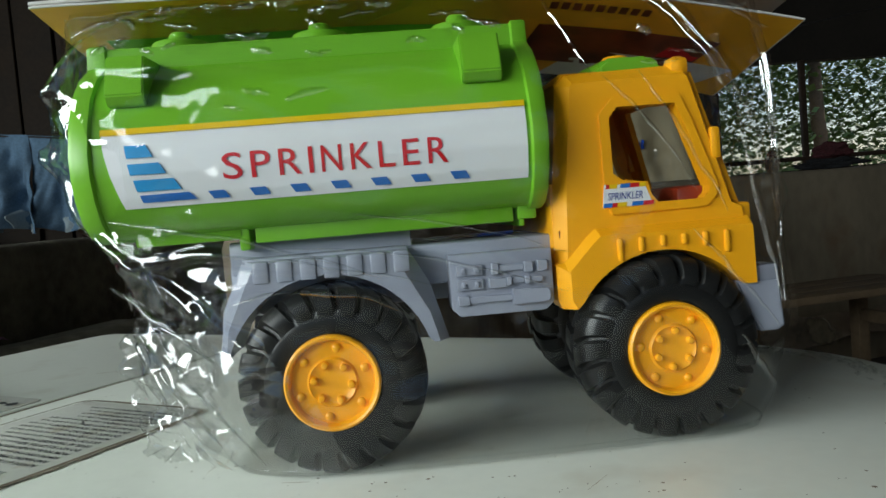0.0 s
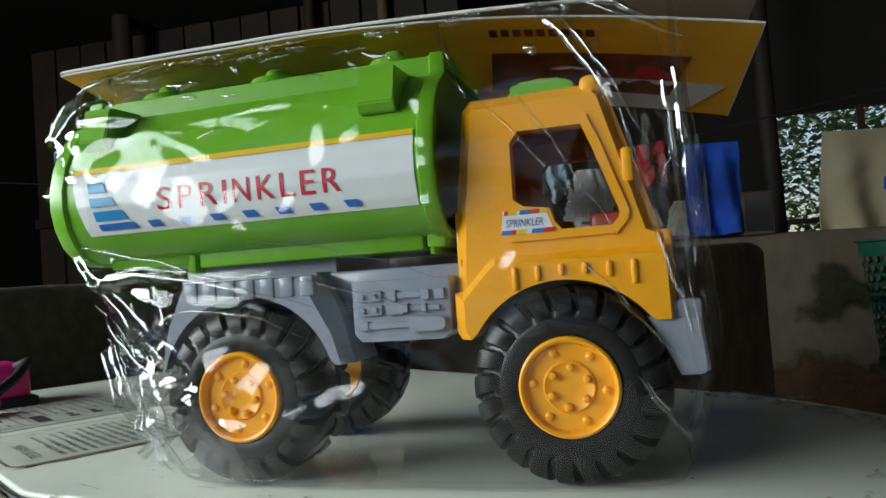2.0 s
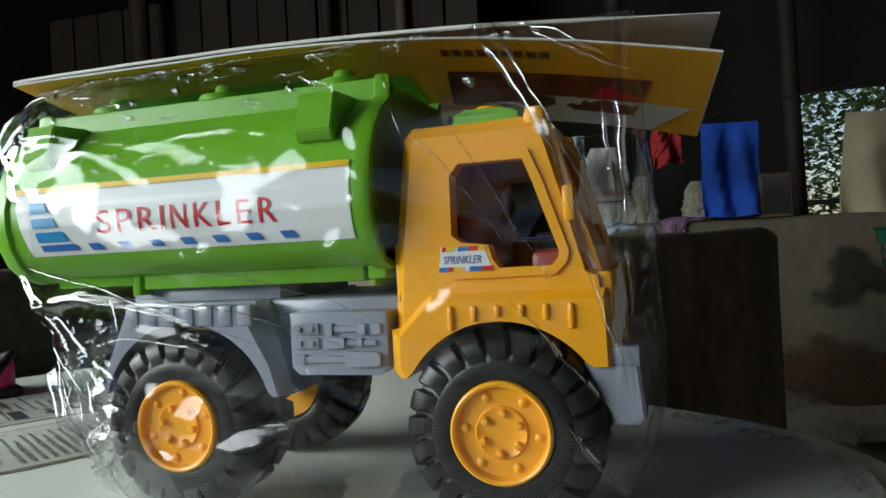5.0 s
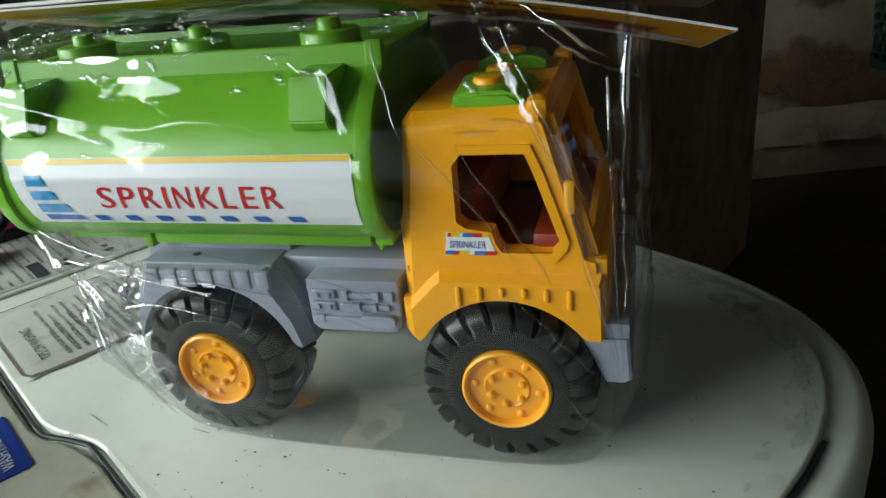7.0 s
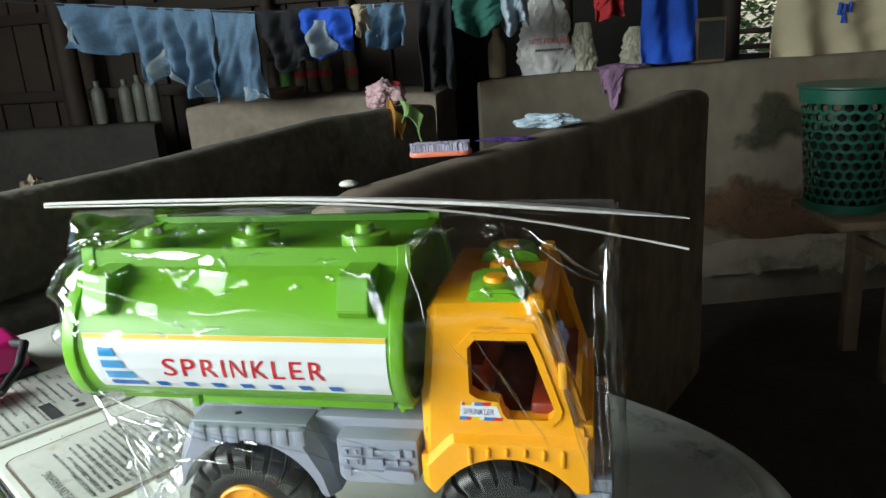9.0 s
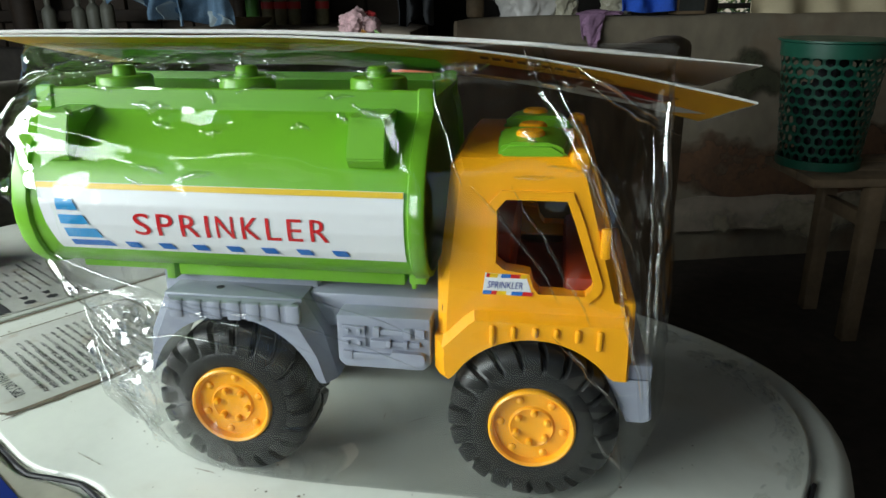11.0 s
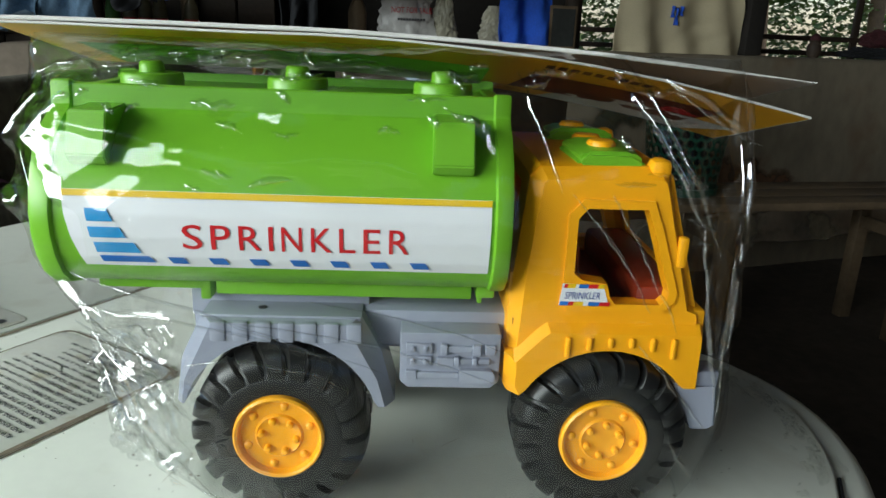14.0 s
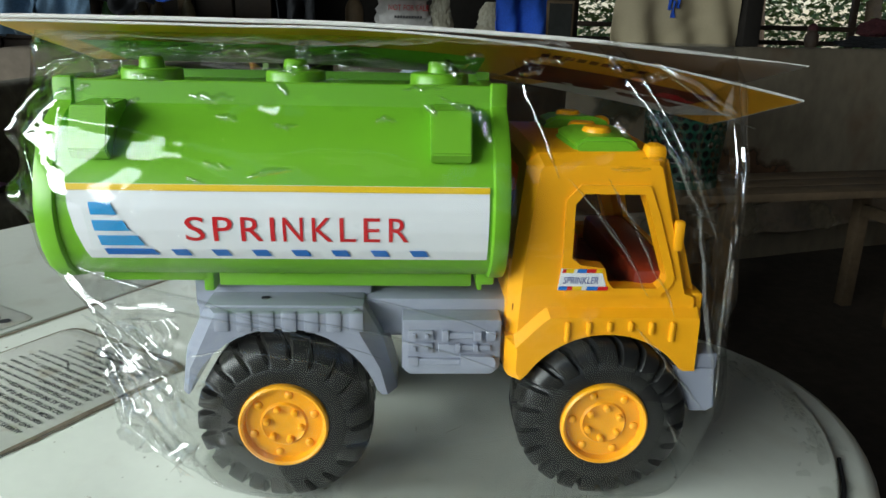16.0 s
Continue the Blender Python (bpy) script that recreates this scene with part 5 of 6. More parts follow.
def crease(p, q, sag, r, seed):
    bm = bmesh.new()
    pts = []
    for k in range(19):
        t = k / 18
        x, z = p[0] + (q[0] - p[0]) * t, p[1] + (q[1] - p[1]) * t
        x += 0.0022 * noise.noise(Vector((t * 5, seed, 0))) + 0.0008 * noise.noise(Vector((t * 17, seed, 4)))
        z += sag * 4 * t * (1 - t) + 0.0022 * noise.noise(Vector((t * 5, seed, 7)))
        pts.append(Vector((x, front_y(x, z), z)))
    # a low ridge, open at the back, that narrows and dies out at both ends
    rows = []
    for k, a in enumerate(pts):
        b, c = pts[max(0, k - 1)], pts[min(18, k + 1)]
        d = (c - b).normalized()
        side = d.cross(Vector((0, -1, 0))).normalized()
        w = r * (0.25 + abs(math.sin(math.pi * k / 18)) ** 0.6) * (1 + 0.5 * noise.noise(Vector((k * 0.7, seed, 2))))
        rows.append([bm.verts.new(a + side * w * f + Vector((0, -1, 0)) * w * h) for f, h in ((-1.6, -0.6), (-0.7, 0.3), (0, 1.0), (0.7, 0.3), (1.6, -0.6))])
    for a, b in zip(rows, rows[1:]):
        for i in range(4):
            bm.faces.new((a[i], a[i + 1], b[i + 1], b[i]))
    part("crease", bm, FILM_FOLD, bag, "", 180)


# pleats from the card down past the cab
for k, (p, q, sag, r) in enumerate((((0.178, 0.270), (0.226, 0.190), 0.004, 0.0013), ((0.226, 0.192), (0.254, 0.075), 0.002, 0.0011), ((0.188, 0.270), (0.240, 0.170), 0.006, 0.0009),
                                    ((0.255, 0.262), (0.257, 0.110), 0.0, 0.0012), ((0.248, 0.230), (0.256, 0.070), 0.0, 0.0008), ((0.205, 0.262), (0.250, 0.236), 0.003, 0.0010),
                                    ((0.214, 0.255), (0.262, 0.228), -0.002, 0.0007), ((0.128, 0.262), (0.150, 0.205), 0.0, 0.0006), ((0.155, 0.205), (0.205, 0.140), 0.004, 0.0005),
                                    ((0.175, 0.205), (0.222, 0.128), 0.003, 0.0005), ((0.200, 0.120), (0.250, 0.060), 0.002, 0.0006), ((0.225, 0.060), (0.252, 0.020), 0.0, 0.0008),
                                    ((-0.120, 0.150), (0.030, 0.108), 0.006, 0.0006), ((-0.110, 0.128), (0.060, 0.100), 0.008, 0.0005), ((-0.020, 0.128), (0.130, 0.092), 0.006, 0.0005),
                                    ((0.020, 0.142), (0.135, 0.112), 0.004, 0.0004), ((-0.050, 0.100), (0.050, 0.085), 0.010, 0.0006), ((-0.120, 0.112), (-0.060, 0.070), 0.0, 0.0009),
                                    ((-0.110, 0.090), (-0.062, 0.018), 0.0, 0.0010), ((-0.098, 0.095), (-0.040, 0.012), -0.004, 0.0008), ((-0.128, 0.250), (-0.085, 0.264), 0.002, 0.0012),
                                    ((-0.136, 0.225), (-0.120, 0.170), 0.0, 0.0010))):
    crease(p, q, sag, r, k * 1.7)
rnd = random.Random(14)
for k in range(46):
    # short wrinkles over the tank, most of them near its top
    x, z = rnd.uniform(-0.12, 0.20), 0.264 - 0.075 * rnd.random() ** 3.2
    a = rnd.gauss(0.0, 0.55)
    ln = rnd.uniform(0.006, 0.024)
    crease((x, z), (x + ln * math.cos(a), min(0.268, z + 0.6 * ln * math.sin(a))), rnd.uniform(-0.002, 0.002), rnd.uniform(0.0005, 0.0012), 50 + k)


# ---------------------------------------------------------------- things on and round the washing machine
bundle = thing("toy_handbag", pose(-0.500, 0.212, 0.0, 0, 0, -33), "pink toy handbag with black strap and coloured braided ring", "handbag")
bm = new_box(-0.060, 0.030, -0.035, 0.035, 0.002, 0.050, bevel=0.014, seg=3)
part("pouch", bm, PINK, bundle, "glossy pink pouch")
part("black_base", new_box(-0.065, 0.036, -0.045, 0.040, 0.0, 0.012, bevel=0.004), BLACKSTRAP, bundle)
bm = bmesh.new()
tube(bm, [(0.02, 0.02, 0.045), (0.055, 0.025, 0.052), (0.095, 0.005, 0.040), (0.112, -0.022, 0.024), (0.100, -0.045, 0.010)], 0.0055, 10)
part("strap", bm, BLACKSTRAP, bundle, "black webbing strap")
for k, m in enumerate((PINK, BLUECLOTH, PALEGREEN, PINK, BLUECLOTH, PINK)):
    bm = bmesh.new()
    arcp = [(0.030 + 0.062 * math.cos(radians(60 - 40 * k - 8 * i)), -0.060 + 0.055 * math.sin(radians(60 - 40 * k - 8 * i)), 0.012) for i in range(6)]
    tube(bm, arcp, 0.0095, 12)
    part("braid", bm, m, bundle, smooth=60)


def crumple(name, c, size, mat, label, category, seed, parent=None, flat_z=0.0, n=40):
    """A crumpled piece of cloth: a flattened, deeply folded lump."""
    bm = bmesh.new()
    bmesh.ops.create_icosphere(bm, subdivisions=5, radius=1)
    for v in bm.verts:
        p = v.co.copy()
        f = 1 + 0.45 * noise.noise(p * 1.6 + Vector((seed, 0, 0))) - 0.35 * abs(noise.noise(p * 3.4 + Vector((0, seed, 0)))) + 0.10 * noise.noise(p * 8 + Vector((0, 0, seed)))
        q = Vector((p.x * size[0], p.y * size[1], p.z * size[2])) * f
        q.z = max(q.z + size[2] * 0.8, flat_z)
        v.co = q
    if parent is not None:
        ob = part(name, bm, mat, parent, label, 70)
        ob.location = c
        return ob
    ob = part(name, bm, mat, None, "", 70)
    ob.location = c
    return tagged(ob, label, category)


def drape(name, top, width, angle, drop, mat, label, category="clothes", folds=3, seed=0.0, hem=0.0, flare=0.0, depth=0.042, group="", extra=None, sag=0.0):
    """Cloth hanging from its top edge: top = (x, y, z) of its upper left corner, angle in plan."""
    d = Vector((math.cos(radians(angle)), math.sin(radians(angle)), 0))
    nrm = Vector((-d.y, d.x, 0))
    root = thing(name, pose(*top), label, category, group) if extra else None

    def f(u, v):
        w = width * (1 + flare * v)
        x = (u - 0.5) * w + width / 2
        fold = math.sin(u * folds * 6.28 + seed + 1.2 * math.sin(v * 3 + seed)) * depth * v ** 0.6
        fold += depth * 1.2 * v ** 0.5 * (noise.noise(Vector((u * 3 + seed, v * 1.6, seed))) + 0.6 * noise.noise(Vector((u * 7 + v * 4, v * 5, seed))))
        dz = drop * v * (1 - hem * (0.5 + 0.5 * math.sin(u * 7 + seed * 2))) + sag * math.sin(u * math.pi) * (1 - v)
        q = d * x + nrm * fold + Vector((0, 0, -dz))
        if group:
            hung = line_at(top[0] + (u - 0.5) * width + width / 2)
            q = Vector((q.x, q.y + hung.y - top[1] - d.y * x, q.z + hung.z - top[2] + 0.006))
        return q if extra else q + Vector(top)
    bm = bmesh.new()
    grid(bm, 40, 30, f)
    if not extra:
        return tagged(part(name, thicken(bm, 0.004), mat, None, "", 70), label, category, group)
    part("cloth", thicken(bm, 0.004), mat, root, "", 70)
    for u0, u1, v0, v1, m, nm in extra:
        bm = bmesh.new()
        grid(bm, 12, 12, lambda a, b: Vector(f(u0 + (u1 - u0) * (a * (0.35 + 0.65 * b) + 0.2 * (1 - b) * math.sin(b * 5 + seed)), v0 + (v1 - v0) * b)) - nrm * (0.006 + 0.010 * math.sin(a * 5 + b * 3)))
        part(nm, thicken(bm, 0.004), m, root, "", 70)
    return root


VIOLET = material("violet_wrapper", (0.10, 0.05, 0.22), 0.4, vary=0.5, scale=60, bump=0.1)
# scrubbing brush, soap and rags on the partition wall
brush = thing("scrubbing_brush", pose(-0.050, 0.905, 0.155, 0, 0, 8), "salmon plastic scrubbing brush with lilac bristles", "brush")
bm = bmesh.new()
prism(bm, rounded([(-0.062, -0.026), (0.062, -0.026), (0.062, 0.026), (-0.062, 0.026)], [0.024] * 4), xy, 0.0, 0.010, bevel=0.003)
part("back_plate", bm, SALMON, brush)
bm = bmesh.new()
rng = random.Random(11)
for i in range(22):
    for k in range(9):
        x, y = -0.055 + i * 0.0052, -0.020 + k * 0.005
        tube(bm, [(x, y, 0.009), (x + rng.uniform(-.002, .002), y + rng.uniform(-.002, .002), 0.0235 + rng.uniform(-.0012, .0015))], 0.0029, 5, 0.0038)
tagged(part("bristles", bm, LILAC, brush, "lilac bristle tufts"), kind="stuff")
bm = bmesh.new()
lathe(bm, [(0.003, 0.0), (0.013, 0.001), (0.016, 0.004), (0.012, 0.008), (0.004, 0.010)], 24)
soap = tagged(part("soap", bm, SOAP), "small white piece of soap on the wall", "soap")
soap.location = (-0.150, 0.625, 0.153)
crumple("rag", (0.135, 1.285, 0.152), (0.070, 0.032, 0.020), PALEBLUE, "crumpled pale blue rag on the partition wall", "rag", 2.0)
crumple("purple_wrapper", (0.062, 1.085, 0.152), (0.055, 0.022, 0.005), VIOLET, "flat purple wrapper on the partition wall", "wrapper", 5.0)
heap = thing("cloth_heap", pose(-0.44, 2.06, 0.150), "heap of pink, mustard and green washing on the trough wall", "laundry")
crumple("pink_piece", (-0.05, 0.0, 0.0), (0.075, 0.05, 0.05), PINKCLOTH, "pink white cloth", "", 1.0, heap)
crumple("red_piece", (-0.03, 0.03, 0.05), (0.045, 0.03, 0.02), REDCLOTH, "red cloth", "", 3.0, heap)
for x, y, w, drop, m, nm, sd in ((0.01, -0.045, 0.05, 0.13, MUSTARD, "mustard_piece", 1.0), (0.065, -0.03, 0.07, 0.10, PALEGREEN, "green_piece", 2.5)):
    bm = bmesh.new()
    grid(bm, 14, 14, lambda u, v: (x + (u - .5) * w * (1 + 0.3 * math.sin(v * 4 + sd)), y - 0.03 + 0.02 * math.sin(u * 7 + sd) - 0.02 * v, 0.03 * math.cos(u * 3) - drop * v * (0.7 + 0.3 * math.sin(u * 5 + sd))))
    part(nm, thicken(bm, 0.006), m, heap)
crumple("garden_figure", (-1.02, 0.93, 0.06), (0.03, 0.028, 0.04), CONCRETE, "small grey lump on the trough corner", "ornament", 7.0)

# a torn snack packet, pink and white, on the ledge
packet = thing("snack_packet", pose(-0.715, 0.83, -0.029, 0, 0, 62), "crumpled pink and white plastic packet on the ledge", "packet")
for nm, u0, u1, m in (("pink_end", 0.0, 0.36, PINKFOIL), ("white_middle", 0.36, 0.74, BAGWHITE), ("violet_end", 0.74, 1.0, PURPLE)):
    bm = bmesh.new()
    grid(bm, 10, 8, lambda u, v: (0.15 * (u0 + (u1 - u0) * u - 0.5), 0.05 * (v - 0.5) * (0.6 + 0.5 * math.sin(3.1 * (u0 + (u1 - u0) * u))),
                                  0.004 + 0.016 * math.sin(3.1 * v) * math.sin(3.1 * (u0 + (u1 - u0) * u)) + 0.004 * noise.noise(Vector((u * 3 + u0 * 9, v * 4, 2)))))
    part(nm, thicken(bm, 0.0008), m, packet, smooth=60)

# clothes line with washing
line = bmesh.new()
LY = 2.30
LINE = [(-3.5, LY, 0.83), (-2.6, LY, 0.70), (-1.95, LY, 0.612), (-1.05, LY, 0.515), (-0.4, LY, 0.505), (0.3, LY + 0.08, 0.55), (1.3, LY + 0.3, 0.72), (3.9, LY + 0.9, 1.2)]
tube(line, LINE, 0.004, 6)


def line_at(x):
    for a, b in zip(LINE, LINE[1:]):
        if a[0] <= x <= b[0]:
            t = (x - a[0]) / (b[0] - a[0])
            return Vector((x, a[1] + (b[1] - a[1]) * t, a[2] + (b[2] - a[2]) * t))
    return Vector(LINE[-1])


tagged(part("clothes_line", line, BLACKSTRAP), "thin dark line stretched between the walls", "clothes line")
G = "washing on the line"
drape("shorts", (-1.935, LY, 0.608), 0.36, 0, 0.20, DENIM, "light blue denim shorts hung over the line", folds=2, seed=0.4, hem=0.1, flare=0.05, group=G,
      extra=[(0.02, 0.30, 0.40, 0.85, DENIM_PALE, "pocket_lining")])
drape("jeans", (-1.60, LY, 0.578), 0.22, 0, 0.31, DENIM, "faded blue jeans hung over the line", folds=2, seed=1.7, hem=0.15, flare=-0.1, group=G,
      extra=[(0.35, 0.98, 0.62, 0.98, DENIM_PALE, "worn_hem")])
drape("jeans", (-1.40, LY, 0.555), 0.16, 0, 0.36, DENIM, "long blue jeans leg hanging from the line", folds=1.5, seed=2.2, hem=0.05, flare=0.15, group=G,
      extra=[(0.55, 0.98, 0.80, 1.0, DENIM_PALE, "turned_hem")])
drape("jeans", (-1.24, LY, 0.535), 0.185, 0, 0.355, DENIM, "long blue jeans leg with a pale turned hem", folds=1.5, seed=3.9, hem=0.05, flare=0.0, group=G,
      extra=[(0.50, 1.0, 0.84, 1.0, DENIM_PALE, "turned_hem")])
drape("black_cloth", (-1.04, LY, 0.512), 0.20, 0, 0.24, DENIM_DARK, "black trousers hung over the line", folds=2, seed=0.9, hem=0.2, group=G)
drape("blue_shorts", (-0.885, LY, 0.508), 0.215, 0, 0.19, BLUECLOTH, "bright blue shorts with a pale front on the line", folds=2, seed=1.1, hem=0.2, group=G,
      extra=[(0.25, 0.75, 0.25, 0.95, DENIM_PALE, "pale_front")])
drape("cloth_scrap", (-0.655, LY, 0.468), 0.09, 0, 0.12, SACK, "small cream cloth on the line", "cloth", folds=1, seed=2.0, hem=0.5, group=G)
drape("dark_jeans", (-0.60, LY, 0.500), 0.15, 0, 0.17, DENIM, "dark blue jeans on the line", folds=2, seed=4.0, hem=0.1, group=G)
drape("dark_jeans", (-0.40, LY, 0.510), 0.13, 0, 0.34, DENIM_DARK, "black trousers hanging low on the line", folds=2, seed=5.0, hem=0.1, group=G)
drape("teal_cloth", (-0.30, LY + 0.22, 0.530), 0.21, 6, 0.16, TEAL, "dark teal cloth on the line", "cloth", folds=2, seed=0.2, hem=0.3, group=G)
drape("patterned_cloth", (-0.09, LY + 0.24, 0.540), 0.10, 6, 0.17, PALEBLUE, "pale patterned cloth on the line", "cloth", folds=2, seed=1.2, hem=0.3, group=G)
drape("red_cloth", (0.255, LY + 0.30, 0.560), 0.10, 8, 0.16, REDCLOTH, "red cloth on the line", "cloth", folds=1.5, seed=1.8, hem=0.1, group=G)

# back wall: what stands and hangs there
BD = 16.6


def on_wall(s, off, z):
    """A place along the back wall: s metres from its left end, off behind its face."""
    return (back0.x + d.x * s - d.y * off, back0.y + d.y * s + d.x * off, z)


drape("blue_cloth", on_wall(0.70, 0.03, 0.60), 0.24, BD, 0.395, BLUECLOTH, "bright blue cloth hanging down to the wall top", "cloth", folds=2, seed=0.7, hem=0.02, depth=0.02)
drape("purple_cloth", on_wall(0.50, -0.018, 0.205), 0.11, BD, 0.17, PURPLE, "dull purple cloth hung over the wall", "cloth", folds=1, seed=0.3, hem=0.5, flare=-0.4, depth=0.012)
crumple("purple_rag", on_wall(0.60, 0.04, 0.197), (0.09, 0.04, 0.012), PURPLE, "dull purple rag lying on the wall top", "rag", 4.0)


def sack(name, c, w, h, dep, mat, label, seed):
    bm = bmesh.new()

    def f(u, v):
        a = 2 * math.pi * u
        k = (1 - 0.55 * max(0, v - 0.45) ** 1.3 / 0.48) * (0.92 + 0.08 * math.sin(v * 9))
        r = 1 + 0.30 * noise.noise(Vector((math.cos(a) * 1.4 + seed, math.sin(a) * 1.4, v * 4))) - 0.30 * abs(noise.noise(Vector((math.cos(a) * 3 + seed, math.sin(a) * 3, v * 6)))) + 0.14 * noise.noise(Vector((math.cos(a) * 6 + seed, math.sin(a) * 6, v * 14)))
        return (w / 2 * k * r * math.cos(a), dep / 2 * k * r * math.sin(a), h * v)
    cols = grid(bm, 72, 48, f, wrap=True)
    bm.faces.new([c_[0] for c_ in cols])
    bm.faces.new([c_[-1] for c_ in cols])
    root = thing(name, pose(*c, 0, 0, BD), label, "plastic bag")
    part("film", bm, mat, root, "", 70)
    return root


bagw = sack("plastic_sack", on_wall(0.30, 0.07, 0.197), 0.25, 0.33, 0.09, BAGWHITE, "stuffed white plastic sack with red lettering on the wall", 1.0)
bm = text_mesh("NOT FOR SALE", 0.022, 0.17)
part("lettering", mapped(bm, lambda p, q: (-0.085 + p, -0.056 - 0.0 * q, 0.125 + q)), RED, bagw, smooth=0)
bm = bmesh.new()
for i in range(10):
    flat(bm, [(-0.06 + i * 0.012, 0.095), (-0.051 + i * 0.012, 0.095), (-0.051 + i * 0.012, 0.105), (-0.06 + i * 0.012, 0.105)], lambda p, q: (p, -0.058, q))
tagged(part("small_print", bm, INK, bagw, smooth=0), kind="stuff")
sack("plastic_sack", on_wall(0.46, 0.07, 0.197), 0.12, 0.20, 0.08, BAGCREAM, "small cream plastic sack on the wall", 3.0)
sack("plastic_sack", on_wall(0.69, 0.08, 0.197), 0.14, 0.17, 0.06, BAGCREAM, "crumpled grey plastic sack beside the blue cloth", 5.0)
tv = thing("glass_case", pose(*on_wall(1.00, 0.07, 0.197), 0, 0, BD), "dark framed glass case standing on the wall", "case")
part("frame", new_box(-0.068, 0.068, -0.04, 0.04, 0.0, 0.185, bevel=0.004), WOOD_PALE, tv)
part("glass", new_box(-0.055, 0.055, -0.044, -0.041, 0.014, 0.172), GLASSY, tv)


def bottle(name, c, r, h, mat, label, band=None, cap=None, group="", shoulder=0.70):
    root = thing(name, pose(*c), label, "bottle", group)
    bm = bmesh.new()
    lathe(bm, [(r * 0.85, 0), (r, 0.01), (r * 1.02, h * (shoulder - 0.10)), (r * 0.9, h * shoulder), (r * 0.42, h * 0.86), (r * 0.40, h * 0.93)], 20)
    part("body", bm, mat, root)
    bm = bmesh.new()
    lathe(bm, [(r * 0.46, h * 0.92), (r * 0.46, h), (r * 0.3, h)], 14)
    part("cap", bm, cap or mat, root)
    if band:
        bm = bmesh.new()
        lathe(bm, [(r * 1.015, h * 0.32), (r * 1.015, h * 0.58)], 20, close=False)
        part("label_band", bm, band, root)


bottle("jug", on_wall(0.085, 0.06, 0.197), 0.036, 0.20, WOOD_PALE, "brown plastic jug at the end of the wall")
for x, y, h in ((-2.225, 2.855, 0.215), (-2.085, 2.88, 0.215), (-2.02, 2.90, 0.23), (-1.945, 2.895, 0.235)):
    bottle("dusty_bottle", (x, y, 0.062), 0.032, h, BOTTLE_MILK, "dusty pale plastic bottle on the low wall", group="dusty bottles", shoulder=0.79)
for x, m, b, cp in ((-1.28, CAP_GREEN, None, CAP_GREEN), (-1.20, CLEARISH, COLA_LABEL, COLA_LABEL), (-1.135, CLEARISH, COLA_LABEL, COLA_LABEL), (-1.07, CLEARISH, COLA_LABEL, COLA_LABEL), (-0.93, CLEARISH, COLA_LABEL, COLA_LABEL)):
    bottle("drink_bottle", (x, 3.05, 0.152), 0.032, 0.23, m, "plastic drink bottle on the slab counter", b, cp, group="drink bottles")
bm = bmesh.new()
lathe(bm, [(0.05, 0.0), (0.10, 0.03), (0.11, 0.045), (0.10, 0.045), (0.06, 0.012)], 24)
bowl = tagged(part("clay_bowl", bm, WOOD_PALE), "shallow brown bowl on the slab counter", "bowl")
bowl.location = (-1.20, 2.80, 0.150)

# beige sackcloth curtain and what stands on the sill
drape("sackcloth", on_wall(1.32, 0.05, 0.62), 0.64, BD, 0.425, SACK, "cream sackcloth hung in the window opening", "sackcloth", folds=3.2, seed=0.5, hem=0.0, flare=0.12, depth=0.018,
      extra=[(0.40, 0.415, 0.50, 0.62, BLUECLOTH, "blue_tie"), (0.425, 0.45, 0.52, 0.70, BLUECLOTH, "blue_tie"), (0.46, 0.475, 0.50, 0.60, BLUECLOTH, "blue_tie")])
pot = thing("clay_pot", pose(*on_wall(2.46, 0.06, 0.196)), "small dark clay pot on the wall top", "pot")
bm = bmesh.new()
lathe(bm, [(0.026, 0), (0.036, 0.03), (0.033, 0.06), (0.024, 0.075), (0.028, 0.085)], 18)
part("body", bm, WOOD, pot)
bm = bmesh.new()
lathe(bm, [(0.027, 0.083), (0.024, 0.105), (0.008, 0.118)], 16)
part("lid", bm, MAROON, pot)
crumple("folded_cloth", on_wall(2.88, 0.06, 0.196), (0.19, 0.05, 0.035), DENIM_DARK, "dark folded cloth on the wall top", "cloth", 2.0)
crumple("maroon_cap", on_wall(2.90, 0.06, 0.255), (0.12, 0.045, 0.05), MAROON, "dark maroon cap on the folded cloth", "cap", 6.0)
bm = bmesh.new()
box(bm, -0.05, 0.05, -0.04, 0.04, 0, 1.30, bevel=0.008)
post = tagged(part("window_post", bm, NEAR_BLACK), "black timber post beside the sackcloth", "post")
post.matrix_world = pose(*on_wall(2.05, 0.065, 0.196), 0, 0, BD)

# posts and boards of the dark house behind
for x, y, z0, r, m in ((-1.45, 3.28, 0.150, 0.035, WOOD), (-1.02, 3.30, 0.150, 0.032, WOOD_PALE), (-2.55, 3.1, FLOOR_Z, 0.06, WOOD), (0.1, 3.35, FLOOR_Z, 0.05, WOOD), (0.95, 3.7, FLOOR_Z, 0.05, WOOD)):
    bm = bmesh.new()
    tube(bm, [(x + 0.006 * math.sin(i), y, z0 + (1.75 - z0) * i / 6) for i in range(7)], r, 12, r * 0.9)
    tagged(part("house_post", bm, m, smooth=50), "round timber post holding the roof", "post", "house posts")
boards = tagged(new("board_wall"), "dark old boards of the house wall", "wall", "", "structure")
rng = random.Random(3)
board = None
for i in range(15):
    bm = new_box(-3.45 + i * 0.19, -3.45 + i * 0.19 + 0.178, 3.36 + rng.uniform(-.008, .008), 3.385, FLOOR_Z, 1.74, bevel=0.003, seg=1)
    part("board", bm, WOOD, boards, smooth=0)
part("rail", new_box(-3.45, -0.6, 3.32, 3.355, 0.60, 0.66, bevel=0.004), WOOD, boards)
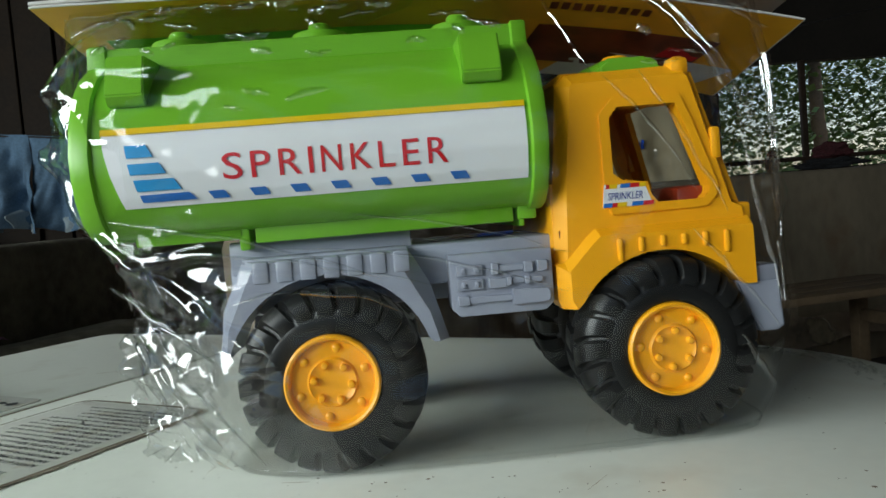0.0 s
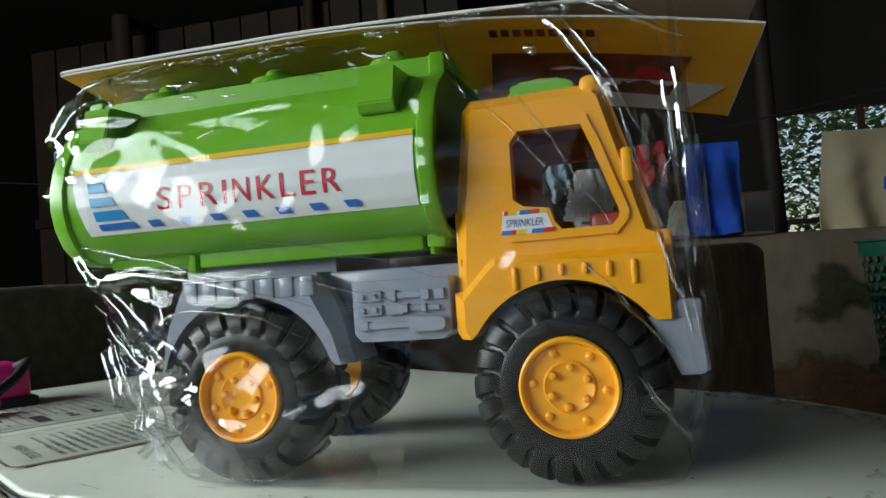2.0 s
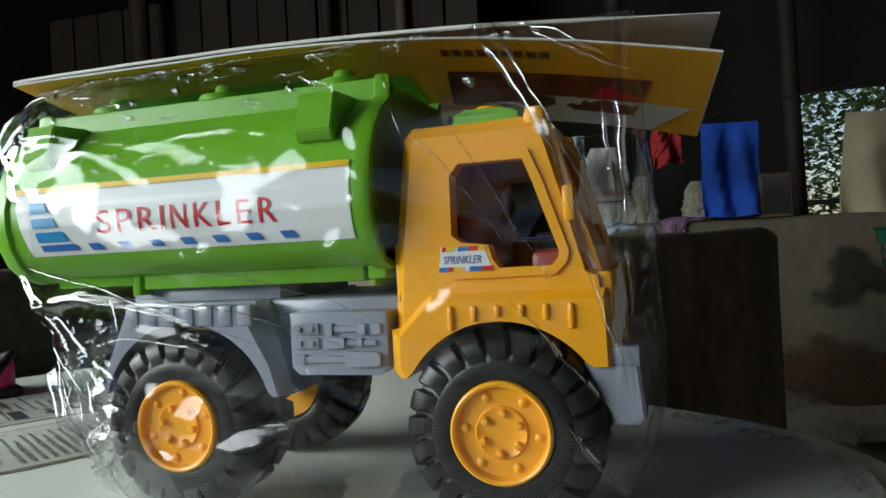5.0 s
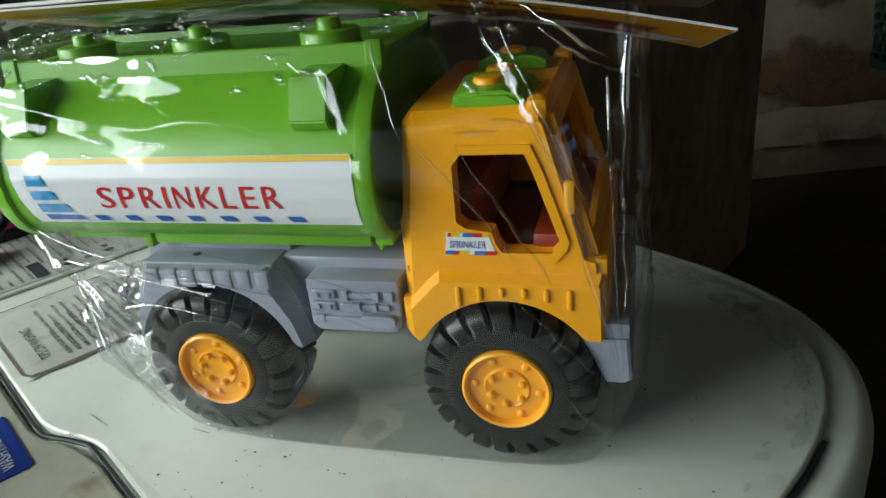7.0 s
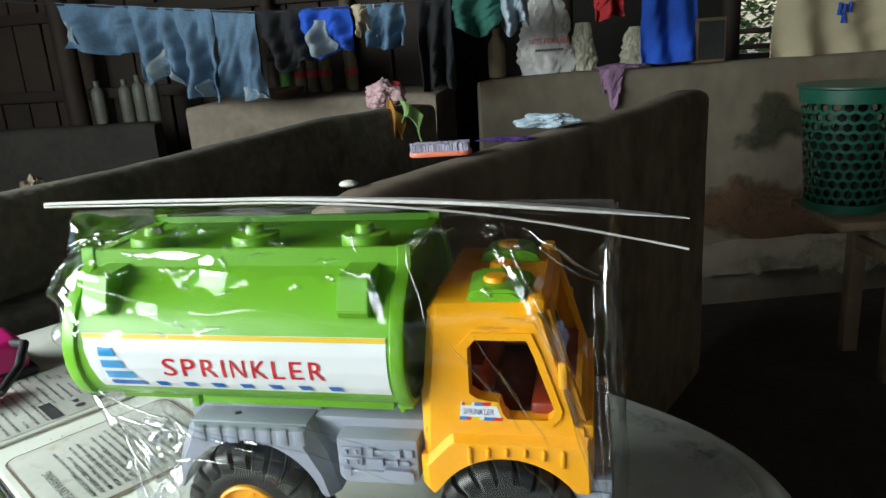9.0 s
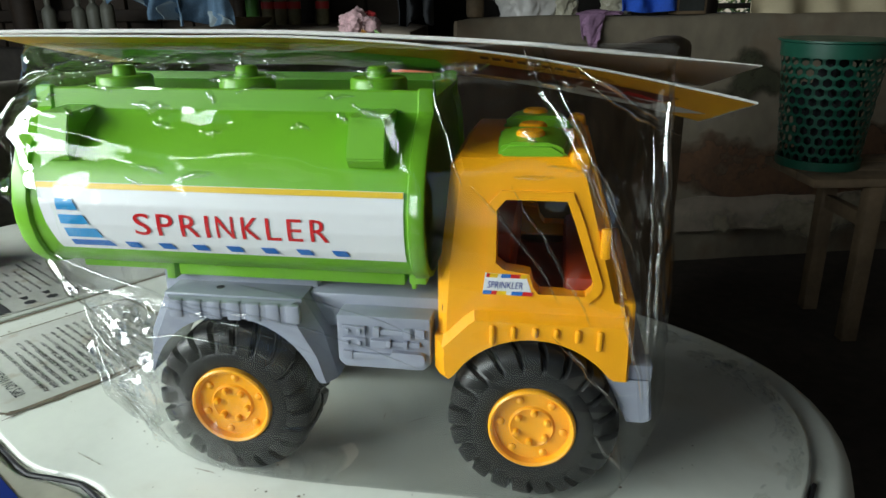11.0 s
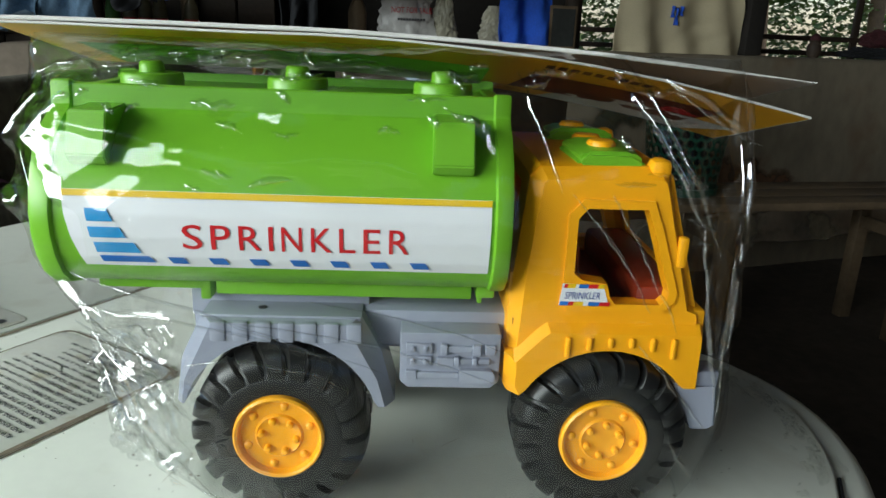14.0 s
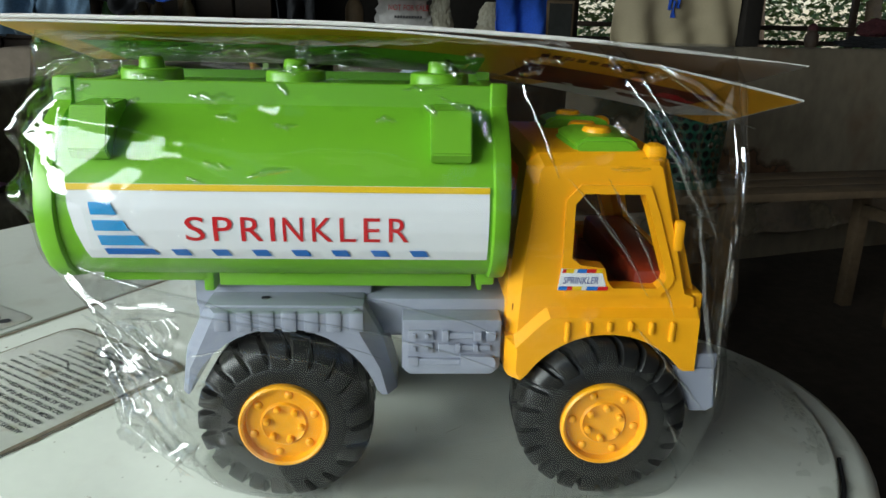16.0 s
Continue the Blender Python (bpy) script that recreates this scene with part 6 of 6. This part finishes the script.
part("rail", new_box(-3.45, -1.7, 3.31, 3.355, 0.16, 0.22, bevel=0.004), WOOD, boards)

# bench with the laundry basket
bench = thing("bench", pose(1.45, 2.28, FLOOR_Z, 0, 0, 10), "weathered wooden bench against the back wall", "bench")
for k in range(3):
    part("seat_plank", new_box(-0.45, 0.75, -0.19 + k * 0.125, -0.07 + k * 0.125, 0.575, 0.605, bevel=0.004), WOOD_PALE, bench)
for x in (-0.22, 0.62):
    for y in (-0.15, 0.13):
        part("leg", new_box(x - 0.028, x + 0.028, y - 0.025, y + 0.025, 0.0, 0.575, bevel=0.004), WOOD_PALE, bench)
    part("brace", new_box(x - 0.015, x + 0.015, -0.15, 0.13, 0.42, 0.47, bevel=0.003), WOOD_PALE, bench)
basket = thing("laundry_basket", pose(1.12, 2.26, FLOOR_Z + 0.606), "tall dark green plastic laundry basket with round holes", "basket")
bm = bmesh.new()
NB, NH = 26, 11
R0, R1, HB = 0.132, 0.165, 0.43
corners = {}


def corner(a, h):
    """A corner of the honeycomb at a (columns round) and h (rows up)."""
    key = (round(a * 6) % (NB * 6), round(h * 6))
    if key not in corners:
        r = R0 + (R1 - R0) * h / NH
        corners[key] = bm.verts.new((r * math.cos(2 * math.pi * a / NB), r * math.sin(2 * math.pi * a / NB), 0.02 + (HB - 0.07) * h / NH))
    return corners[key]


for j in range(NH):
    for i in range(NB):
        a, h = i + 0.5 * (j % 2), j + 0.5
        bm.faces.new([corner(a + da, h + dh) for da, dh in ((-0.5, -0.333), (0.0, -0.667), (0.5, -0.333), (0.5, 0.333), (0.0, 0.667), (-0.5, 0.333))])
bmesh.ops.wireframe(bm, faces=bm.faces[:], thickness=0.013, use_even_offset=False, use_replace=True, use_boundary=True)
part("lattice", bm, BASKET, basket, smooth=60)
bm = bmesh.new()
lathe(bm, [(R1 - 0.004, HB - 0.055), (R1 + 0.004, HB - 0.055), (R1 + 0.006, HB - 0.010), (R1 + 0.016, HB - 0.006), (R1 + 0.016, HB), (R1 - 0.002, HB)], 48)
part("rim", bm, BASKET, basket)
bm = bmesh.new()
lathe(bm, [(R0 + 0.006, 0.0), (R0 + 0.008, 0.03), (R0 - 0.002, 0.03), (R0 - 0.004, 0.004)], 40)
part("base", bm, BASKET, basket)
crumple("laundry", (1.12, 2.26, FLOOR_Z + 0.615), (0.105, 0.105, 0.19), DENIM_DARK, "dark and blue clothes inside the basket", "laundry", 3.3)

# blue washbowl in the trough
bm = bmesh.new()
lathe(bm, [(0.10, 0.0), (0.16, 0.09), (0.175, 0.10), (0.165, 0.10), (0.10, 0.01)], 36)
tub = tagged(part("wash_bowl", bm, DENIM_PALE), "pale blue plastic washbowl on the ledge", "bowl")
tub.location = (-0.93, 1.02, -0.12)

# greenery outside the window
rng = random.Random(8)
bm = bmesh.new()
for i in range(70000):
    x, y = rng.uniform(0.5, 12.0), rng.uniform(6.5, 11.0)
    z = -1.0 + 3.6 * rng.random() ** 0.8
    if noise.noise(Vector((x * 0.9, y * 0.9, z * 1.1))) < -0.75:
        continue
    s = rng.uniform(0.04, 0.13)
    a, b = rng.uniform(0, 6.28), rng.uniform(-0.8, 0.8)
    e = Vector((math.cos(a) * math.cos(b), math.sin(a) * math.cos(b), math.sin(b))) * s
    f = Vector((-math.sin(a), math.cos(a), rng.uniform(-.5, .5))) * s * 0.35
    p = Vector((x, y, z))
    bm.faces.new([bm.verts.new(q) for q in (p, p + e * 0.5 + f, p + e, p + e * 0.5 - f)])
tagged(part("shrubs", bm, LEAF, smooth=0), "sunlit green shrubs outside the window", "shrubs", "", "stuff")
for x, y in ((3.2, 6.3), (4.6, 6.8), (6.0, 6.2)):
    bm = bmesh.new()
    tube(bm, [(x + 0.05 * math.sin(i * 1.3), y, -1.05 + i * 0.6) for i in range(7)], 0.09, 10, 0.05)
    tagged(part("tree_trunk", bm, WOOD_PALE, smooth=50), "pale slender tree trunk outside", "tree", "tree trunks")
